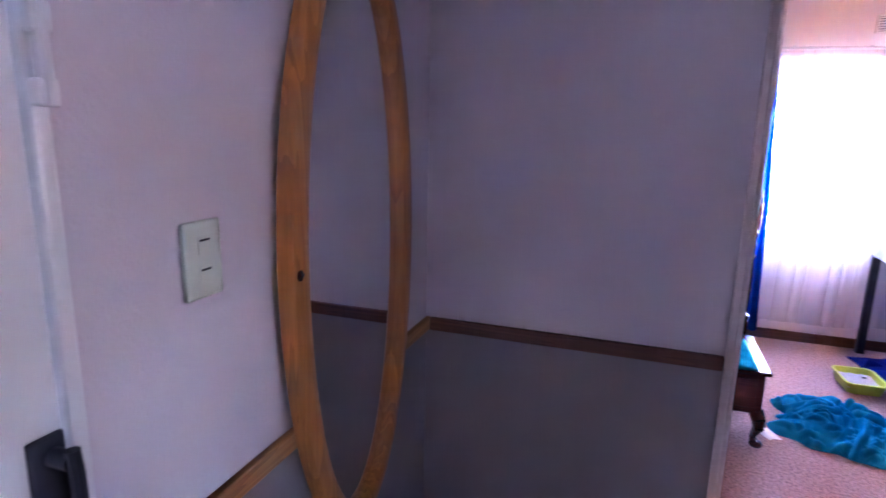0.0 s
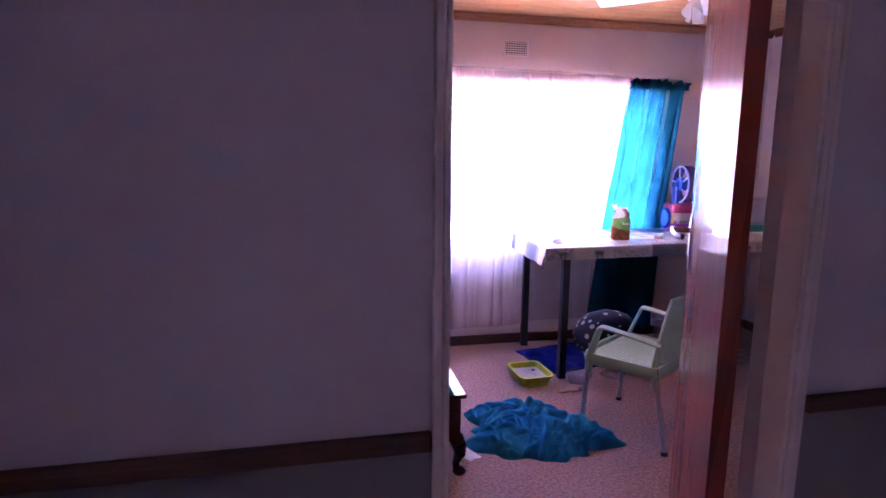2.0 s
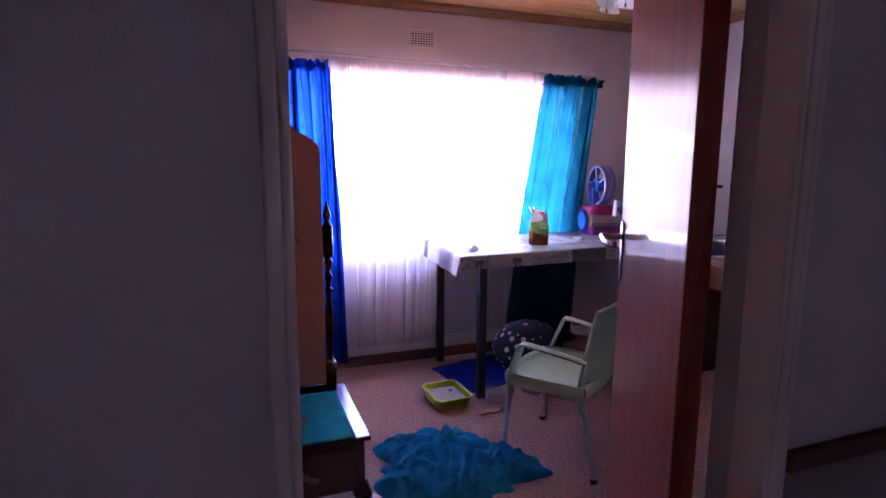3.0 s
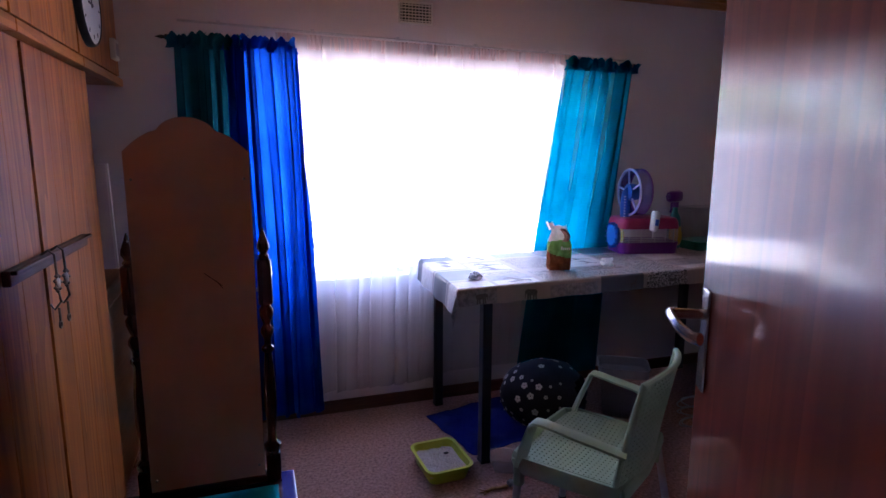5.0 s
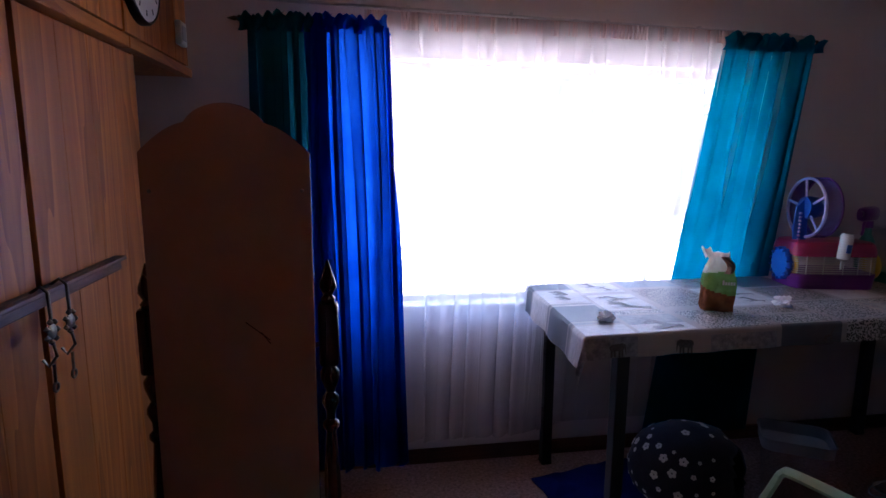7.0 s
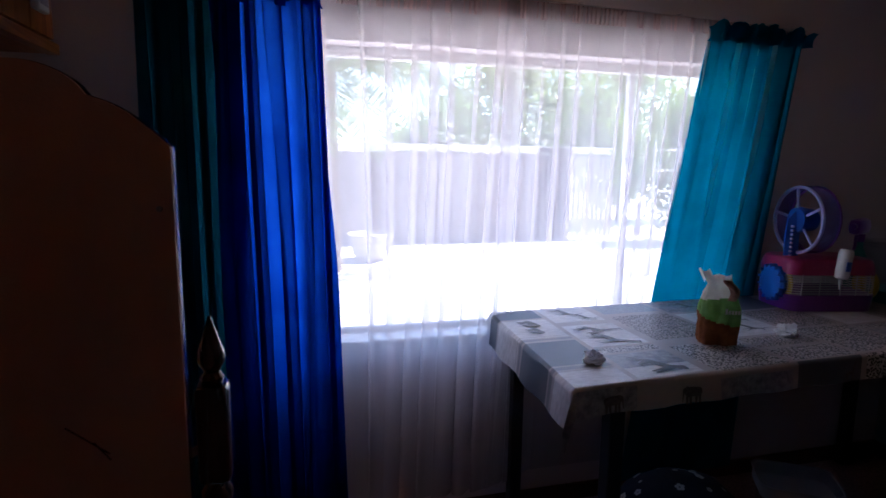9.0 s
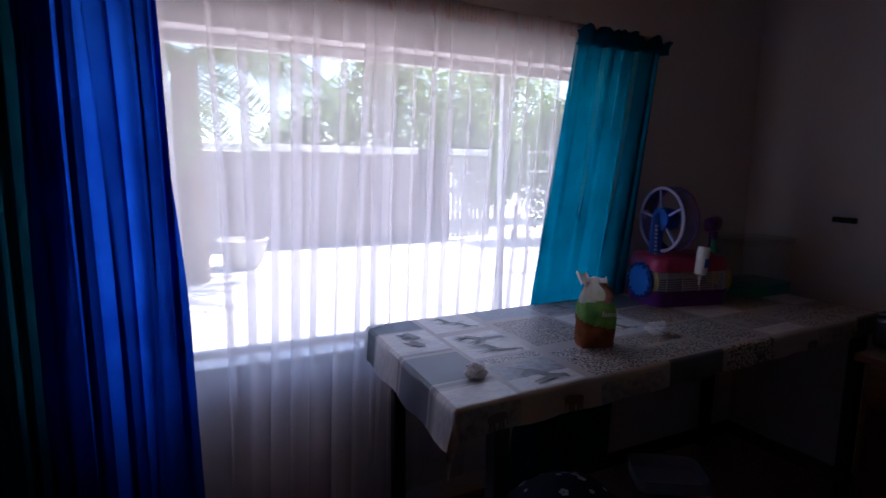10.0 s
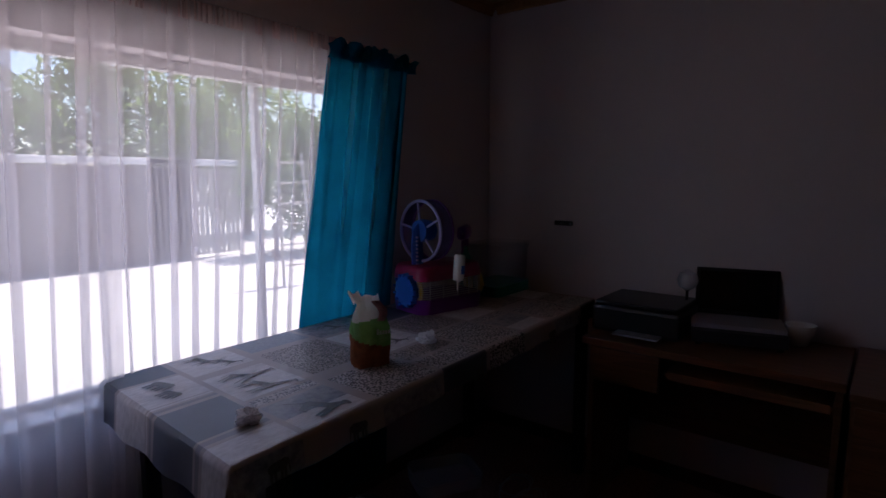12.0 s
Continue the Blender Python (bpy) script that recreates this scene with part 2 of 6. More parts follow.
M = dict(
    wall=mat("lilac_white_wall_paint", (0.64, 0.585, 0.60), 0.75, vary=0.03, scale=2.5, bump=0.12, bump_scale=180),
    wall_low=mat("grey_brown_dado_paint", (0.27, 0.24, 0.235), 0.55, vary=0.05, scale=3, bump=0.12, bump_scale=180),
    white=mat("white_gloss_paint", (0.74, 0.74, 0.72), 0.32, vary=0.03, scale=5, bump=0.03, bump_scale=40),
    frame_cream=mat("cream_gloss_paint", (0.80, 0.70, 0.65), 0.35, vary=0.04, scale=5, bump=0.04, bump_scale=40),
    ceiling_white=mat("white_ceiling_paint", (0.75, 0.73, 0.72), 0.8, vary=0.02, scale=3),
    trim=wood("dark_stained_trim", (0.16, 0.062, 0.035), (0.075, 0.028, 0.018), "x", 0.4, 1.0, 0.2),
    trim_y=wood("dark_stained_trim_y", (0.16, 0.062, 0.035), (0.075, 0.028, 0.018), "y", 0.4, 1.0, 0.2),
    trim_light=wood("oak_rail", (0.42, 0.20, 0.06), (0.24, 0.10, 0.03), "y", 0.4),
    pine=wood("varnished_pine", (0.57, 0.20, 0.042), (0.23, 0.058, 0.012), "z", 0.40, 0.42, 0.12, spec=0.35),
    pine_y=wood("varnished_pine_rail", (0.60, 0.22, 0.045), (0.32, 0.09, 0.015), "y", 0.32, 1.0, 0.25),
    ceiling_pine=wood("pine_ceiling_boards", (0.62, 0.33, 0.12), (0.38, 0.17, 0.05), "x", 0.4, 1.0, 0.15),
    cornice=wood("pine_cornice", (0.40, 0.18, 0.06), (0.25, 0.10, 0.03), "x", 0.4),
    door_wood=wood("varnished_mahogany_door", (0.30, 0.052, 0.026), (0.18, 0.030, 0.016), "z", 0.6, 0.35, 0.62, relief=0.0003, spec=0.08, coat_rough=0.09),
    dark_wood=wood("dark_turned_wood", (0.075, 0.022, 0.014), (0.03, 0.010, 0.008), "z", 0.22, 1.2, 0.5),
    dark_wood_x=wood("dark_polished_top", (0.085, 0.025, 0.016), (0.04, 0.013, 0.010), "x", 0.2, 1.2, 0.6),
    hardboard=mat("brown_hardboard", (0.60, 0.31, 0.22), 0.6, vary=0.10, scale=3, bump=0.10, bump_scale=400),
    desk_wood=wood("brown_desk_veneer", (0.24, 0.10, 0.045), (0.13, 0.05, 0.02), "y", 0.35, 0.8),
    metal=mat("brushed_chrome", (0.68, 0.68, 0.70), 0.22, 1.0, vary=0.05, scale=30),
    old_metal=mat("antique_pewter", (0.30, 0.27, 0.24), 0.35, 1.0, vary=0.2, scale=60),
    rod_metal=mat("galvanised_rod", (0.55, 0.55, 0.58), 0.3, 1.0, vary=0.1, scale=40),
    black_metal=mat("dark_blue_black_steel", (0.02, 0.022, 0.035), 0.4, vary=0.1, scale=20),
    leg_metal=mat("grey_aluminium_tube", (0.55, 0.56, 0.58), 0.35, 0.85, vary=0.06, scale=30),
    green_plastic=mat("pale_green_plastic", (0.37, 0.52, 0.36), 0.42, vary=0.04, scale=10),
    lime=mat("lime_green_plastic", (0.52, 0.60, 0.04), 0.35, vary=0.05, scale=12),
    litter=mat("grey_white_litter", (0.62, 0.60, 0.60), 0.95, scale=180, color2=(0.30, 0.29, 0.30), bump=1.0, bump_scale=220),
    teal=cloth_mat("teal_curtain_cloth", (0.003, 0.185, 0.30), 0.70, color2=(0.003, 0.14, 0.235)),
    # darker teal cloth, used for the whole curtain beside the wardrobe
    teal_dark=cloth_mat("dark_teal_curtain_cloth", (0.008, 0.10, 0.15), 0.25, color2=(0.006, 0.075, 0.11)),
    blue=cloth_mat("royal_blue_curtain_cloth", (0.010, 0.070, 0.46), 0.80, color2=(0.006, 0.042, 0.34)),
    sheer=cloth_mat("white_voile", (0.93, 0.89, 0.91), 0.6, clear=0.50, color2=(0.88, 0.83, 0.85), weave=1500),
    # pink in the heading's colour stands in for the warm wall showing through
    sheer_head=cloth_mat("pink_tinted_voile_heading", (0.80, 0.64, 0.62), 0.5, clear=0.22, weave=1500),
    blanket=cloth_mat("teal_fleece", (0.013, 0.275, 0.49), 0.0, color2=(0.008, 0.18, 0.35), weave=500, scale=14),
    mat_blue=cloth_mat("royal_blue_cloth", (0.012, 0.020, 0.17), 0.0, weave=400, scale=14),
    runner=cloth_mat("teal_runner_cloth", (0.01, 0.26, 0.34), 0.0, weave=700, scale=20),
    glass=clear_mat("window_glass", gloss=0.05),
    tub_plastic=clear_mat("milky_clear_plastic", (0.95, 0.96, 0.98), 0.10, 0.12, 0.16),
    clear=clear_mat("clear_plastic", (0.96, 0.97, 0.98), 0.06, 0.10, 0.025),
    mirror=mat("silvered_mirror", (0.86, 0.87, 0.88), 0.01, 1.0, vary=0.0),
    black=mat("black_plastic", (0.012, 0.012, 0.014), 0.35, vary=0.1, scale=20),
    screen=mat("dark_screen", (0.006, 0.006, 0.008), 0.12, vary=0.05),
    silver=mat("silver_plastic", (0.45, 0.45, 0.50), 0.35, 0.3, vary=0.05),
    ceramic=mat("white_ceramic", (0.78, 0.77, 0.75), 0.2, vary=0.02),
    purple=mat("purple_plastic", (0.17, 0.02, 0.24), 0.3, vary=0.05),
    red=mat("magenta_red_plastic", (0.36, 0.02, 0.09), 0.3, vary=0.05),
    blue_plastic=mat("blue_plastic", (0.03, 0.13, 0.55), 0.3, vary=0.05),
    yellow=mat("yellow_plastic", (0.68, 0.52, 0.05), 0.35, vary=0.05),
    tealplastic=mat("teal_plastic", (0.02, 0.25, 0.20), 0.35, vary=0.05),
    wheel_plastic=clear_mat("violet_clear_plastic", (0.60, 0.58, 0.95), 0.12, 0.05, 0.25),
    wheel_rim=mat("pale_violet_rim", (0.44, 0.42, 0.72), 0.3, vary=0.04),
    paper=cloth_mat("white_paper", (0.9, 0.88, 0.88), 0.4, color2=(0.82, 0.8, 0.8), weave=200, scale=30),
    tissue=cloth_mat("white_tissue", (0.95, 0.94, 0.95), 0.5, color2=(0.91, 0.90, 0.91), weave=300, scale=30),
    bag_green=cloth_mat("green_printed_film", (0.30, 0.52, 0.20), 0.6, color2=(0.20, 0.38, 0.12), weave=80, scale=25),
    bag_orange=cloth_mat("orange_printed_film", (0.36, 0.13, 0.06), 0.3, color2=(0.24, 0.09, 0.05), weave=80, scale=40),
    bag_white=cloth_mat("white_printed_film", (0.92, 0.90, 0.87), 0.6, color2=(0.84, 0.78, 0.72), weave=80, scale=24),
    floral=spotted("navy_quilted_cloth", (0.012, 0.013, 0.03), (0.02, 0.02, 0.045), 90, 0.25, 0.8),
    petal=mat("cream_print", (0.70, 0.67, 0.64), 0.8, vary=0.06, scale=40),
    dark_hole=mat("black_fleece", (0.012, 0.011, 0.013), 0.95, vary=0.2, scale=40),
    soil=mat("tan_rope", (0.42, 0.27, 0.12), 0.8, vary=0.3, scale=60),
    clock_face=mat("white_clock_face", (0.72, 0.71, 0.69), 0.35, vary=0.02),
    c_base=mat("tablecloth_greige", (0.43, 0.36, 0.33), 0.42, vary=0.05, scale=14),
    c_slate=mat("tablecloth_slate", (0.095, 0.102, 0.128), 0.42, vary=0.06, scale=16),
    c_light=mat("tablecloth_cream", (0.74, 0.70, 0.68), 0.42, scale=38, color2=(0.50, 0.46, 0.44), stretch=(1, 2.5, 1)),
    c_stripe=mat("tablecloth_grey_stripe", (0.22, 0.205, 0.21), 0.42, vary=0.05, scale=14),
    c_leopard=spotted("tablecloth_leopard", (0.46, 0.38, 0.33), (0.05, 0.04, 0.036), 160, 0.48, 0.45),
    c_cheetah=spotted("tablecloth_cheetah", (0.60, 0.55, 0.52), (0.03, 0.027, 0.027), 140, 0.49, 0.45),
    c_scrub=mat("tablecloth_scrub", (0.42, 0.40, 0.40), 0.42, scale=45, color2=(0.12, 0.12, 0.14)),
    c_zebra=mat("tablecloth_weave", (0.36, 0.38, 0.42), 0.42, scale=60, color2=(0.12, 0.14, 0.17), stretch=(1, 3, 1)),
    c_animal=mat("tablecloth_animal_print", (0.16, 0.135, 0.125), 0.42, scale=120, color2=(0.05, 0.045, 0.045)),
)


def carpet_mat():
    m = mat("brown_loop_carpet", (0.66, 0.44, 0.385), 0.95, scale=75, color2=(0.22, 0.13, 0.115), bump=0.9, bump_scale=260)
    nt = m.node_tree
    p = nt.nodes["Principled BSDF"]
    src = p.inputs["Base Color"].links[0].from_socket
    tc = nt.nodes.new("ShaderNodeTexCoord")
    n = nt.nodes.new("ShaderNodeTexNoise")
    n.inputs["Scale"].default_value = 2.2
    n.inputs["Detail"].default_value = 5
    nt.links.new(tc.outputs["Object"], n.inputs["Vector"])
    r = nt.nodes.new("ShaderNodeValToRGB")
    r.color_ramp.elements[0].color = (0.72, 0.68, 0.68, 1)
    r.color_ramp.elements[1].color = (1.05, 1.0, 1.0, 1)
    nt.links.new(n.outputs["Fac"], r.inputs[0])
    mx = nt.nodes.new("ShaderNodeMix")
    mx.data_type, mx.blend_type = "RGBA", "MULTIPLY"
    mx.inputs["Factor"].default_value = 1
    nt.links.new(src, mx.inputs[6])
    nt.links.new(r.outputs[0], mx.inputs[7])
    nt.links.new(mx.outputs[2], p.inputs["Base Color"])
    return m


M["carpet"] = carpet_mat()


# ---- mesh helpers ----
def box(bm, x0, x1, y0, y1, z0, z1, bevel=0.0, m=None, mi=0):
    """An axis-aligned block, with optional bevelled edges, turned by m."""
    c = Vector(((x0 + x1) / 2, (y0 + y1) / 2, (z0 + z1) / 2))
    r = bmesh.ops.create_cube(bm, size=1, matrix=Matrix.Translation(c) @ Matrix.Diagonal((x1 - x0, y1 - y0, z1 - z0, 1)))
    vs = r["verts"]
    if mi:
        for f in {f for v in vs for f in v.link_faces}:
            f.material_index = mi
    if bevel:
        es = list({e for v in vs for e in v.link_edges})
        b = bmesh.ops.bevel(bm, geom=es, offset=bevel, segments=2, affect="EDGES", profile=0.5)
        vs = list({v for f in b["faces"] for v in f.verts} | {v for v in vs if v.is_valid})
    if m is not None:
        bmesh.ops.transform(bm, matrix=m, verts=vs)
    return vs


def rod(bm, a, b, r, n=10, r2=None):
    """A round bar from a to b."""
    a, b = Vector(a), Vector(b)
    d = b - a
    q = d.to_track_quat("Z", "Y").to_matrix().to_4x4()
    return bmesh.ops.create_cone(bm, cap_ends=True, segments=n, radius1=r, radius2=r if r2 is None else r2, depth=d.length, matrix=Matrix.Translation((a + b) / 2) @ q)["verts"]


def lathe(bm, profile, n=20, m=None):
    """A turned solid: profile of (radius, height)."""
    rows = []
    for r, z in profile:
        rows.append([bm.verts.new((r * math.cos(2 * math.pi * i / n), r * math.sin(2 * math.pi * i / n), z)) for i in range(n)])
    for a, b in zip(rows, rows[1:]):
        for i in range(n):
            bm.faces.new((a[i], a[(i + 1) % n], b[(i + 1) % n], b[i]))
    bm.faces.new(rows[0][::-1])
    bm.faces.new(rows[-1])
    if m is not None:
        bmesh.ops.transform(bm, matrix=m, verts=[v for r in rows for v in r])


def ring(bm, R, r, m, n=32, k=8):
    """A torus of radius R and thickness r about the local z axis."""
    rows = []
    for i in range(n):
        a = 2 * math.pi * i / n
        rows.append([bm.verts.new(m @ Vector(((R + r * math.cos(t)) * math.cos(a), (R + r * math.cos(t)) * math.sin(a), r * math.sin(t)))) for t in (2 * math.pi * j / k for j in range(k))])
    for i in range(n):
        a, b = rows[i], rows[(i + 1) % n]
        for j in range(k):
            bm.faces.new((a[j], b[j], b[(j + 1) % k], a[(j + 1) % k]))


def sweep(bm, pts, w, h, up=(0, 0, 1), n=8):
    """A bar of rounded-oblong section, w wide and h high, along points."""
    pts = [Vector(p) for p in pts]
    rows = []
    for i, p in enumerate(pts):
        d = (pts[min(i + 1, len(pts) - 1)] - pts[max(i - 1, 0)]).normalized()
        s = d.cross(Vector(up))
        s = s.normalized() if s.length > 1e-4 else Vector((1, 0, 0))
        u = s.cross(d)
        row = []
        for j in range(n):
            a = 2 * math.pi * (j + 0.5) / n
            cx, cy = math.cos(a), math.sin(a)
            k = max(abs(cx), abs(cy)) ** 0.7
            row.append(bm.verts.new(p + s * (w / 2 * cx / k) + u * (h / 2 * cy / k)))
        rows.append(row)
    for a, b in zip(rows, rows[1:]):
        for j in range(n):
            bm.faces.new((a[j], a[(j + 1) % n], b[(j + 1) % n], b[j]))
    bm.faces.new(rows[0][::-1])
    bm.faces.new(rows[-1])


def sheet(bm, f, nu, nv, mi=None):
    """A surface f(u, v) over the unit square; mi gives a face's material from its middle."""
    g = [[bm.verts.new(f(i / nu, j / nv)) for i in range(nu + 1)] for j in range(nv + 1)]
    for j in range(nv):
        for i in range(nu):
            fc = bm.faces.new((g[j][i], g[j][i + 1], g[j + 1][i + 1], g[j + 1][i]))
            if mi:
                fc.material_index = mi((i + 0.5) / nu, (j + 0.5) / nv)


def finish(name, bm, mats, smooth=False):
    bmesh.ops.recalc_face_normals(bm, faces=bm.faces)
    me = bpy.data.meshes.new(name)
    bm.to_mesh(me)
    bm.free()
    for x in mats if isinstance(mats, (list, tuple)) else [mats]:
        me.materials.append(x)
    if smooth:
        for p in me.polygons:
            p.use_smooth = True
        if smooth != "all":
            me.set_sharp_from_angle(angle=radians(40))
    return me


def thing(name, label, category, at=None, group="", kind=""):
    """An Empty at a thing's base, that its parts hang from."""
    ob = new(name)
    ob.empty_display_size = 0.1
    if at is not None:
        ob.matrix_world = at
    return tagged(ob, label, category, group, kind)


def part(name, bm, material, parent, label="", smooth=False, solid=0.0):
    ob = new(name, finish(name, bm, material, smooth))
    ob.parent = parent
    if label:
        tagged(ob, label)
    if solid:
        sm = ob.modifiers.new("thickness", "SOLIDIFY")
        sm.thickness = solid
        sm.offset = 0
    return ob


def single(name, bm, material, label="", category="", kind="", smooth=False, solid=0.0, at=None, group=""):
    ob = new(name, finish(name, bm, material, smooth))
    if at is not None:
        ob.matrix_world = at
    if solid:
        sm = ob.modifiers.new("thickness", "SOLIDIFY")
        sm.thickness = solid
        sm.offset = 0
    return tagged(ob, label, category, group, kind)


def B():
    return bmesh.new()


# ---- the plan ----
XL, XR = -1.95, 2.00          # bedroom side walls
YW, YD = 0.0, -2.79           # window wall and door wall, bedroom faces
YP = -2.895                    # door wall, passage face
PXL, PYB, PXR = -1.925, -5.0, 3.0   # passage: end wall, back wall, far end
H, HP = 2.295, 2.44            # ceilings
WIN = (-0.92, 1.06, 0.722, 1.768)    # window opening x0, x1, z0, z1
DOOR = (-1.128, -0.392, 2.03)   # doorway x0, x1, head

bm = B()
box(bm, XL - 0.2, XR + 0.2, YP, 0.22, -0.12, 0.0)
single("floor", bm, M["carpet"], "brown pink speckled loop carpet, slightly worn", "carpet", "structure")
bm = B()
box(bm, PXL - 0.2, PXR + 0.2, PYB - 0.2, YP, -0.12, -0.002)
single("floor_passage", bm, M["carpet"], "brown speckled carpet of the passage", "carpet", "structure")

# window wall
bm = B()
x0, x1, z0, z1 = WIN
box(bm, XL - 0.2, x0, 0, 0.22, -0.1, 2.7)
box(bm, x1, XR + 0.2, 0, 0.22, -0.1, 2.7)
box(bm, x0, x1, 0, 0.22, -0.1, z0)
box(bm, x0, x1, 0, 0.22, z1, 2.7)
single("wall_north", bm, M["wall"], "lilac white painted wall with a wide window", "wall", "structure")
bm = B()
box(bm, XR, XR + 0.2, YD, 0, -0.1, 2.7)
single("wall_east", bm, M["wall"], "plain lilac white painted bedroom wall", "wall", "structure")
bm = B()
box(bm, XL - 0.2, XL, YD, 0, -0.1, 2.7)
single("wall_west", bm, M["wall"], "plain lilac white painted wall behind the wardrobe", "wall", "structure")
# door wall: bedroom leaf and passage leaf in upper and lower paint
FR = 0.018
bm = B()
for a, b in ((PXL - 0.26, DOOR[0] - FR), (DOOR[1] + FR, PXR)):
    box(bm, a, b, YP, YD, 0.0, 0.853, mi=1)
    box(bm, a, b, YP, YD, 0.853, 2.7)
box(bm, DOOR[0] - FR, DOOR[1] + FR, YP, YD, DOOR[2] + FR, 2.7)
single("wall_south", bm, [M["wall"], M["wall_low"]], "painted wall with a doorway, darker paint below the dado", "wall", "structure")
# passage walls
bm = B()
for a, b in ((PYB, -4.83), (-3.95, YP)):
    box(bm, PXL - 0.15, PXL, a, b, 0.0, 0.853, mi=1)
    box(bm, PXL - 0.15, PXL, a, b, 0.853, 2.7)
box(bm, PXL - 0.15, PXL, -4.83, -3.95, 2.06, 2.7)
single("wall_passage_end", bm, [M["wall"], M["wall_low"]], "painted passage wall with a white door beside the mirror", "wall", "structure")
bm = B()
box(bm, PXL - 0.26, PXR, PYB - 0.15, PYB, 0, 2.7)
single("wall_passage_back", bm, M["wall"], "plain painted passage wall", "wall", "structure")
# unseen far wall; its opening is added and sized to light the passage
bm = B()
box(bm, PXR, PXR + 0.15, PYB - 0.15, -4.90, 0, 2.7)
box(bm, PXR, PXR + 0.15, -4.40, YD, 0, 2.7)
box(bm, PXR, PXR + 0.15, -4.90, -4.40, 0, 1.1)
box(bm, PXR, PXR + 0.15, -4.90, -4.40, 1.58, 2.7)
single("wall_passage_far", bm, M["wall"], "unseen passage wall with an opening added to let daylight in", "wall", "structure")
# block added out of view so the corner by the mirror falls into shade
bm = B()
box(bm, 0.60, PXR - 0.002, -4.10, YP - 0.018, 0, HP - 0.002)
single("wall_passage_light_stop", bm, M["wall"], "unseen wall block added to keep daylight off the passage corner", "wall", "structure")
bm = B()
box(bm, PXL - 0.26, PXR + 0.15, PYB - 0.15, YP, HP, HP + 0.1)
single("ceiling_passage", bm, M["ceiling_white"], "plain white passage ceiling", "ceiling", "structure")

# bedroom ceiling: tongue and groove boards in one mesh
bm = B()
yy = YD
while yy < 0.0:
    w = min(0.095, 0.0 - yy)
    box(bm, XL, XR, yy + 0.0015, yy + w - 0.0015, H, H + 0.018, 0.004)
    yy += 0.095
box(bm, XL - 0.2, XR + 0.2, YD - 0.11, 0.22, H + 0.03, H + 0.1)
single("ceiling", bm, M["ceiling_pine"], "varnished orange pine tongue and groove ceiling boards", "ceiling", "structure")


def cornice(name, p0, p1, inward, material):
    """A stepped timber moulding along the top of a wall."""
    bm = B()
    p0, p1, n = Vector(p0), Vector(p1), Vector(inward)
    prof = [(0, 0), (0.012, 0), (0.016, 0.012), (0.030, 0.030), (0.040, 0.034), (0.045, 0.05), (0, 0.05)]
    rows = [[bm.verts.new(p + n * a + Vector((0, 0, H - 0.051 + b))) for a, b in prof] for p in (p0, p1)]
    k = len(prof)
    for j in range(k):
        bm.faces.new((rows[0][j], rows[0][(j + 1) % k], rows[1][(j + 1) % k], rows[1][j]))
    bm.faces.new(rows[0])
    bm.faces.new(rows[1])
    single(name, bm, material, "varnished pine cornice moulding", "cornice", "structure")


cornice("trim_cornice_north", (XL, -0.001, 0), (XR, -0.001, 0), (0, -1, 0), M["cornice"])
cornice("trim_cornice_east", (XR - 0.001, YD, 0), (XR - 0.001, -0.05, 0), (-1, 0, 0), M["cornice"])


def board(name, x0, x1, y0, y1, z0, z1, material, label, category):
    bm = B()
    box(bm, x0, x1, y0, y1, z0, z1, 0.004)
    return single(name, bm, material, label, category, "structure")


board("baseboard_north", XL, XR, -0.015, -0.001, 0, 0.07, M["trim"], "dark brown stained skirting board", "skirting")
board("baseboard_east", XR - 0.015, XR - 0.001, YD, -0.016, 0, 0.07, M["trim_y"], "dark brown stained skirting board", "skirting")
board("trim_dado_south_a", PXL + 0.016, DOOR[0] - FR - 0.002, YP - 0.016, YP - 0.001, 0.834, 0.872, M["trim"], "dark brown timber dado rail", "dado rail")
board("trim_dado_south_b", DOOR[1] + 0.037, 0.598, YP - 0.016, YP - 0.001, 0.834, 0.872, M["trim"], "dark brown timber dado rail", "dado rail")
board("trim_dado_end", PXL + 0.001, PXL + 0.016, -3.943, YP - 0.001, 0.834, 0.872, M["trim_light"], "brown timber dado rail below the mirror", "dado rail")

# ---- doorway: pressed steel frame ----
fr_door = thing("trim_door_frame", "white painted pressed steel door frame", "door frame", kind="structure")
for a, s in ((DOOR[0], -1), (DOOR[1], 1)):
    bm = B()
    xs = sorted((a, a + s * FR))
    box(bm, *xs, YP - 0.012, YD + 0.012, 0, DOOR[2] + FR, 0.004)
    xs = sorted((a - s * 0.012, a))
    box(bm, *xs, YP - 0.010, YD - 0.045, 0, DOOR[2] - 0.001, 0.004)
    if s > 0:
        box(bm, a + FR + 0.001, a + 0.034, YP - 0.010, YP - 0.001, 0, DOOR[2] + FR, 0.003)
    part("jamb", bm, M["frame_cream"], fr_door)
bm = B()
box(bm, DOOR[0], DOOR[1], YP - 0.012, YD + 0.012, DOOR[2], DOOR[2] + FR, 0.004)
part("head", bm, M["frame_cream"], fr_door)

# ---- open bedroom door ----
HINGE, LATCH = Vector((-0.488, -2.797, 0)), Vector((-0.126, -2.165, 0))
ang = math.degrees(math.atan2(LATCH.y - HINGE.y, LATCH.x - HINGE.x))
LEN = (LATCH - HINGE).length
door = thing("door_1", "varnished reddish brown flush door, standing open", "door", pose(HINGE.x, HINGE.y, 0, 0, 0, ang), kind="structure")
bm = B()
box(bm, 0.012, LEN, -0.04, 0, 0.008, 2.02, 0.002)
part("leaf", bm, M["door_wood"], door)
bm = B()
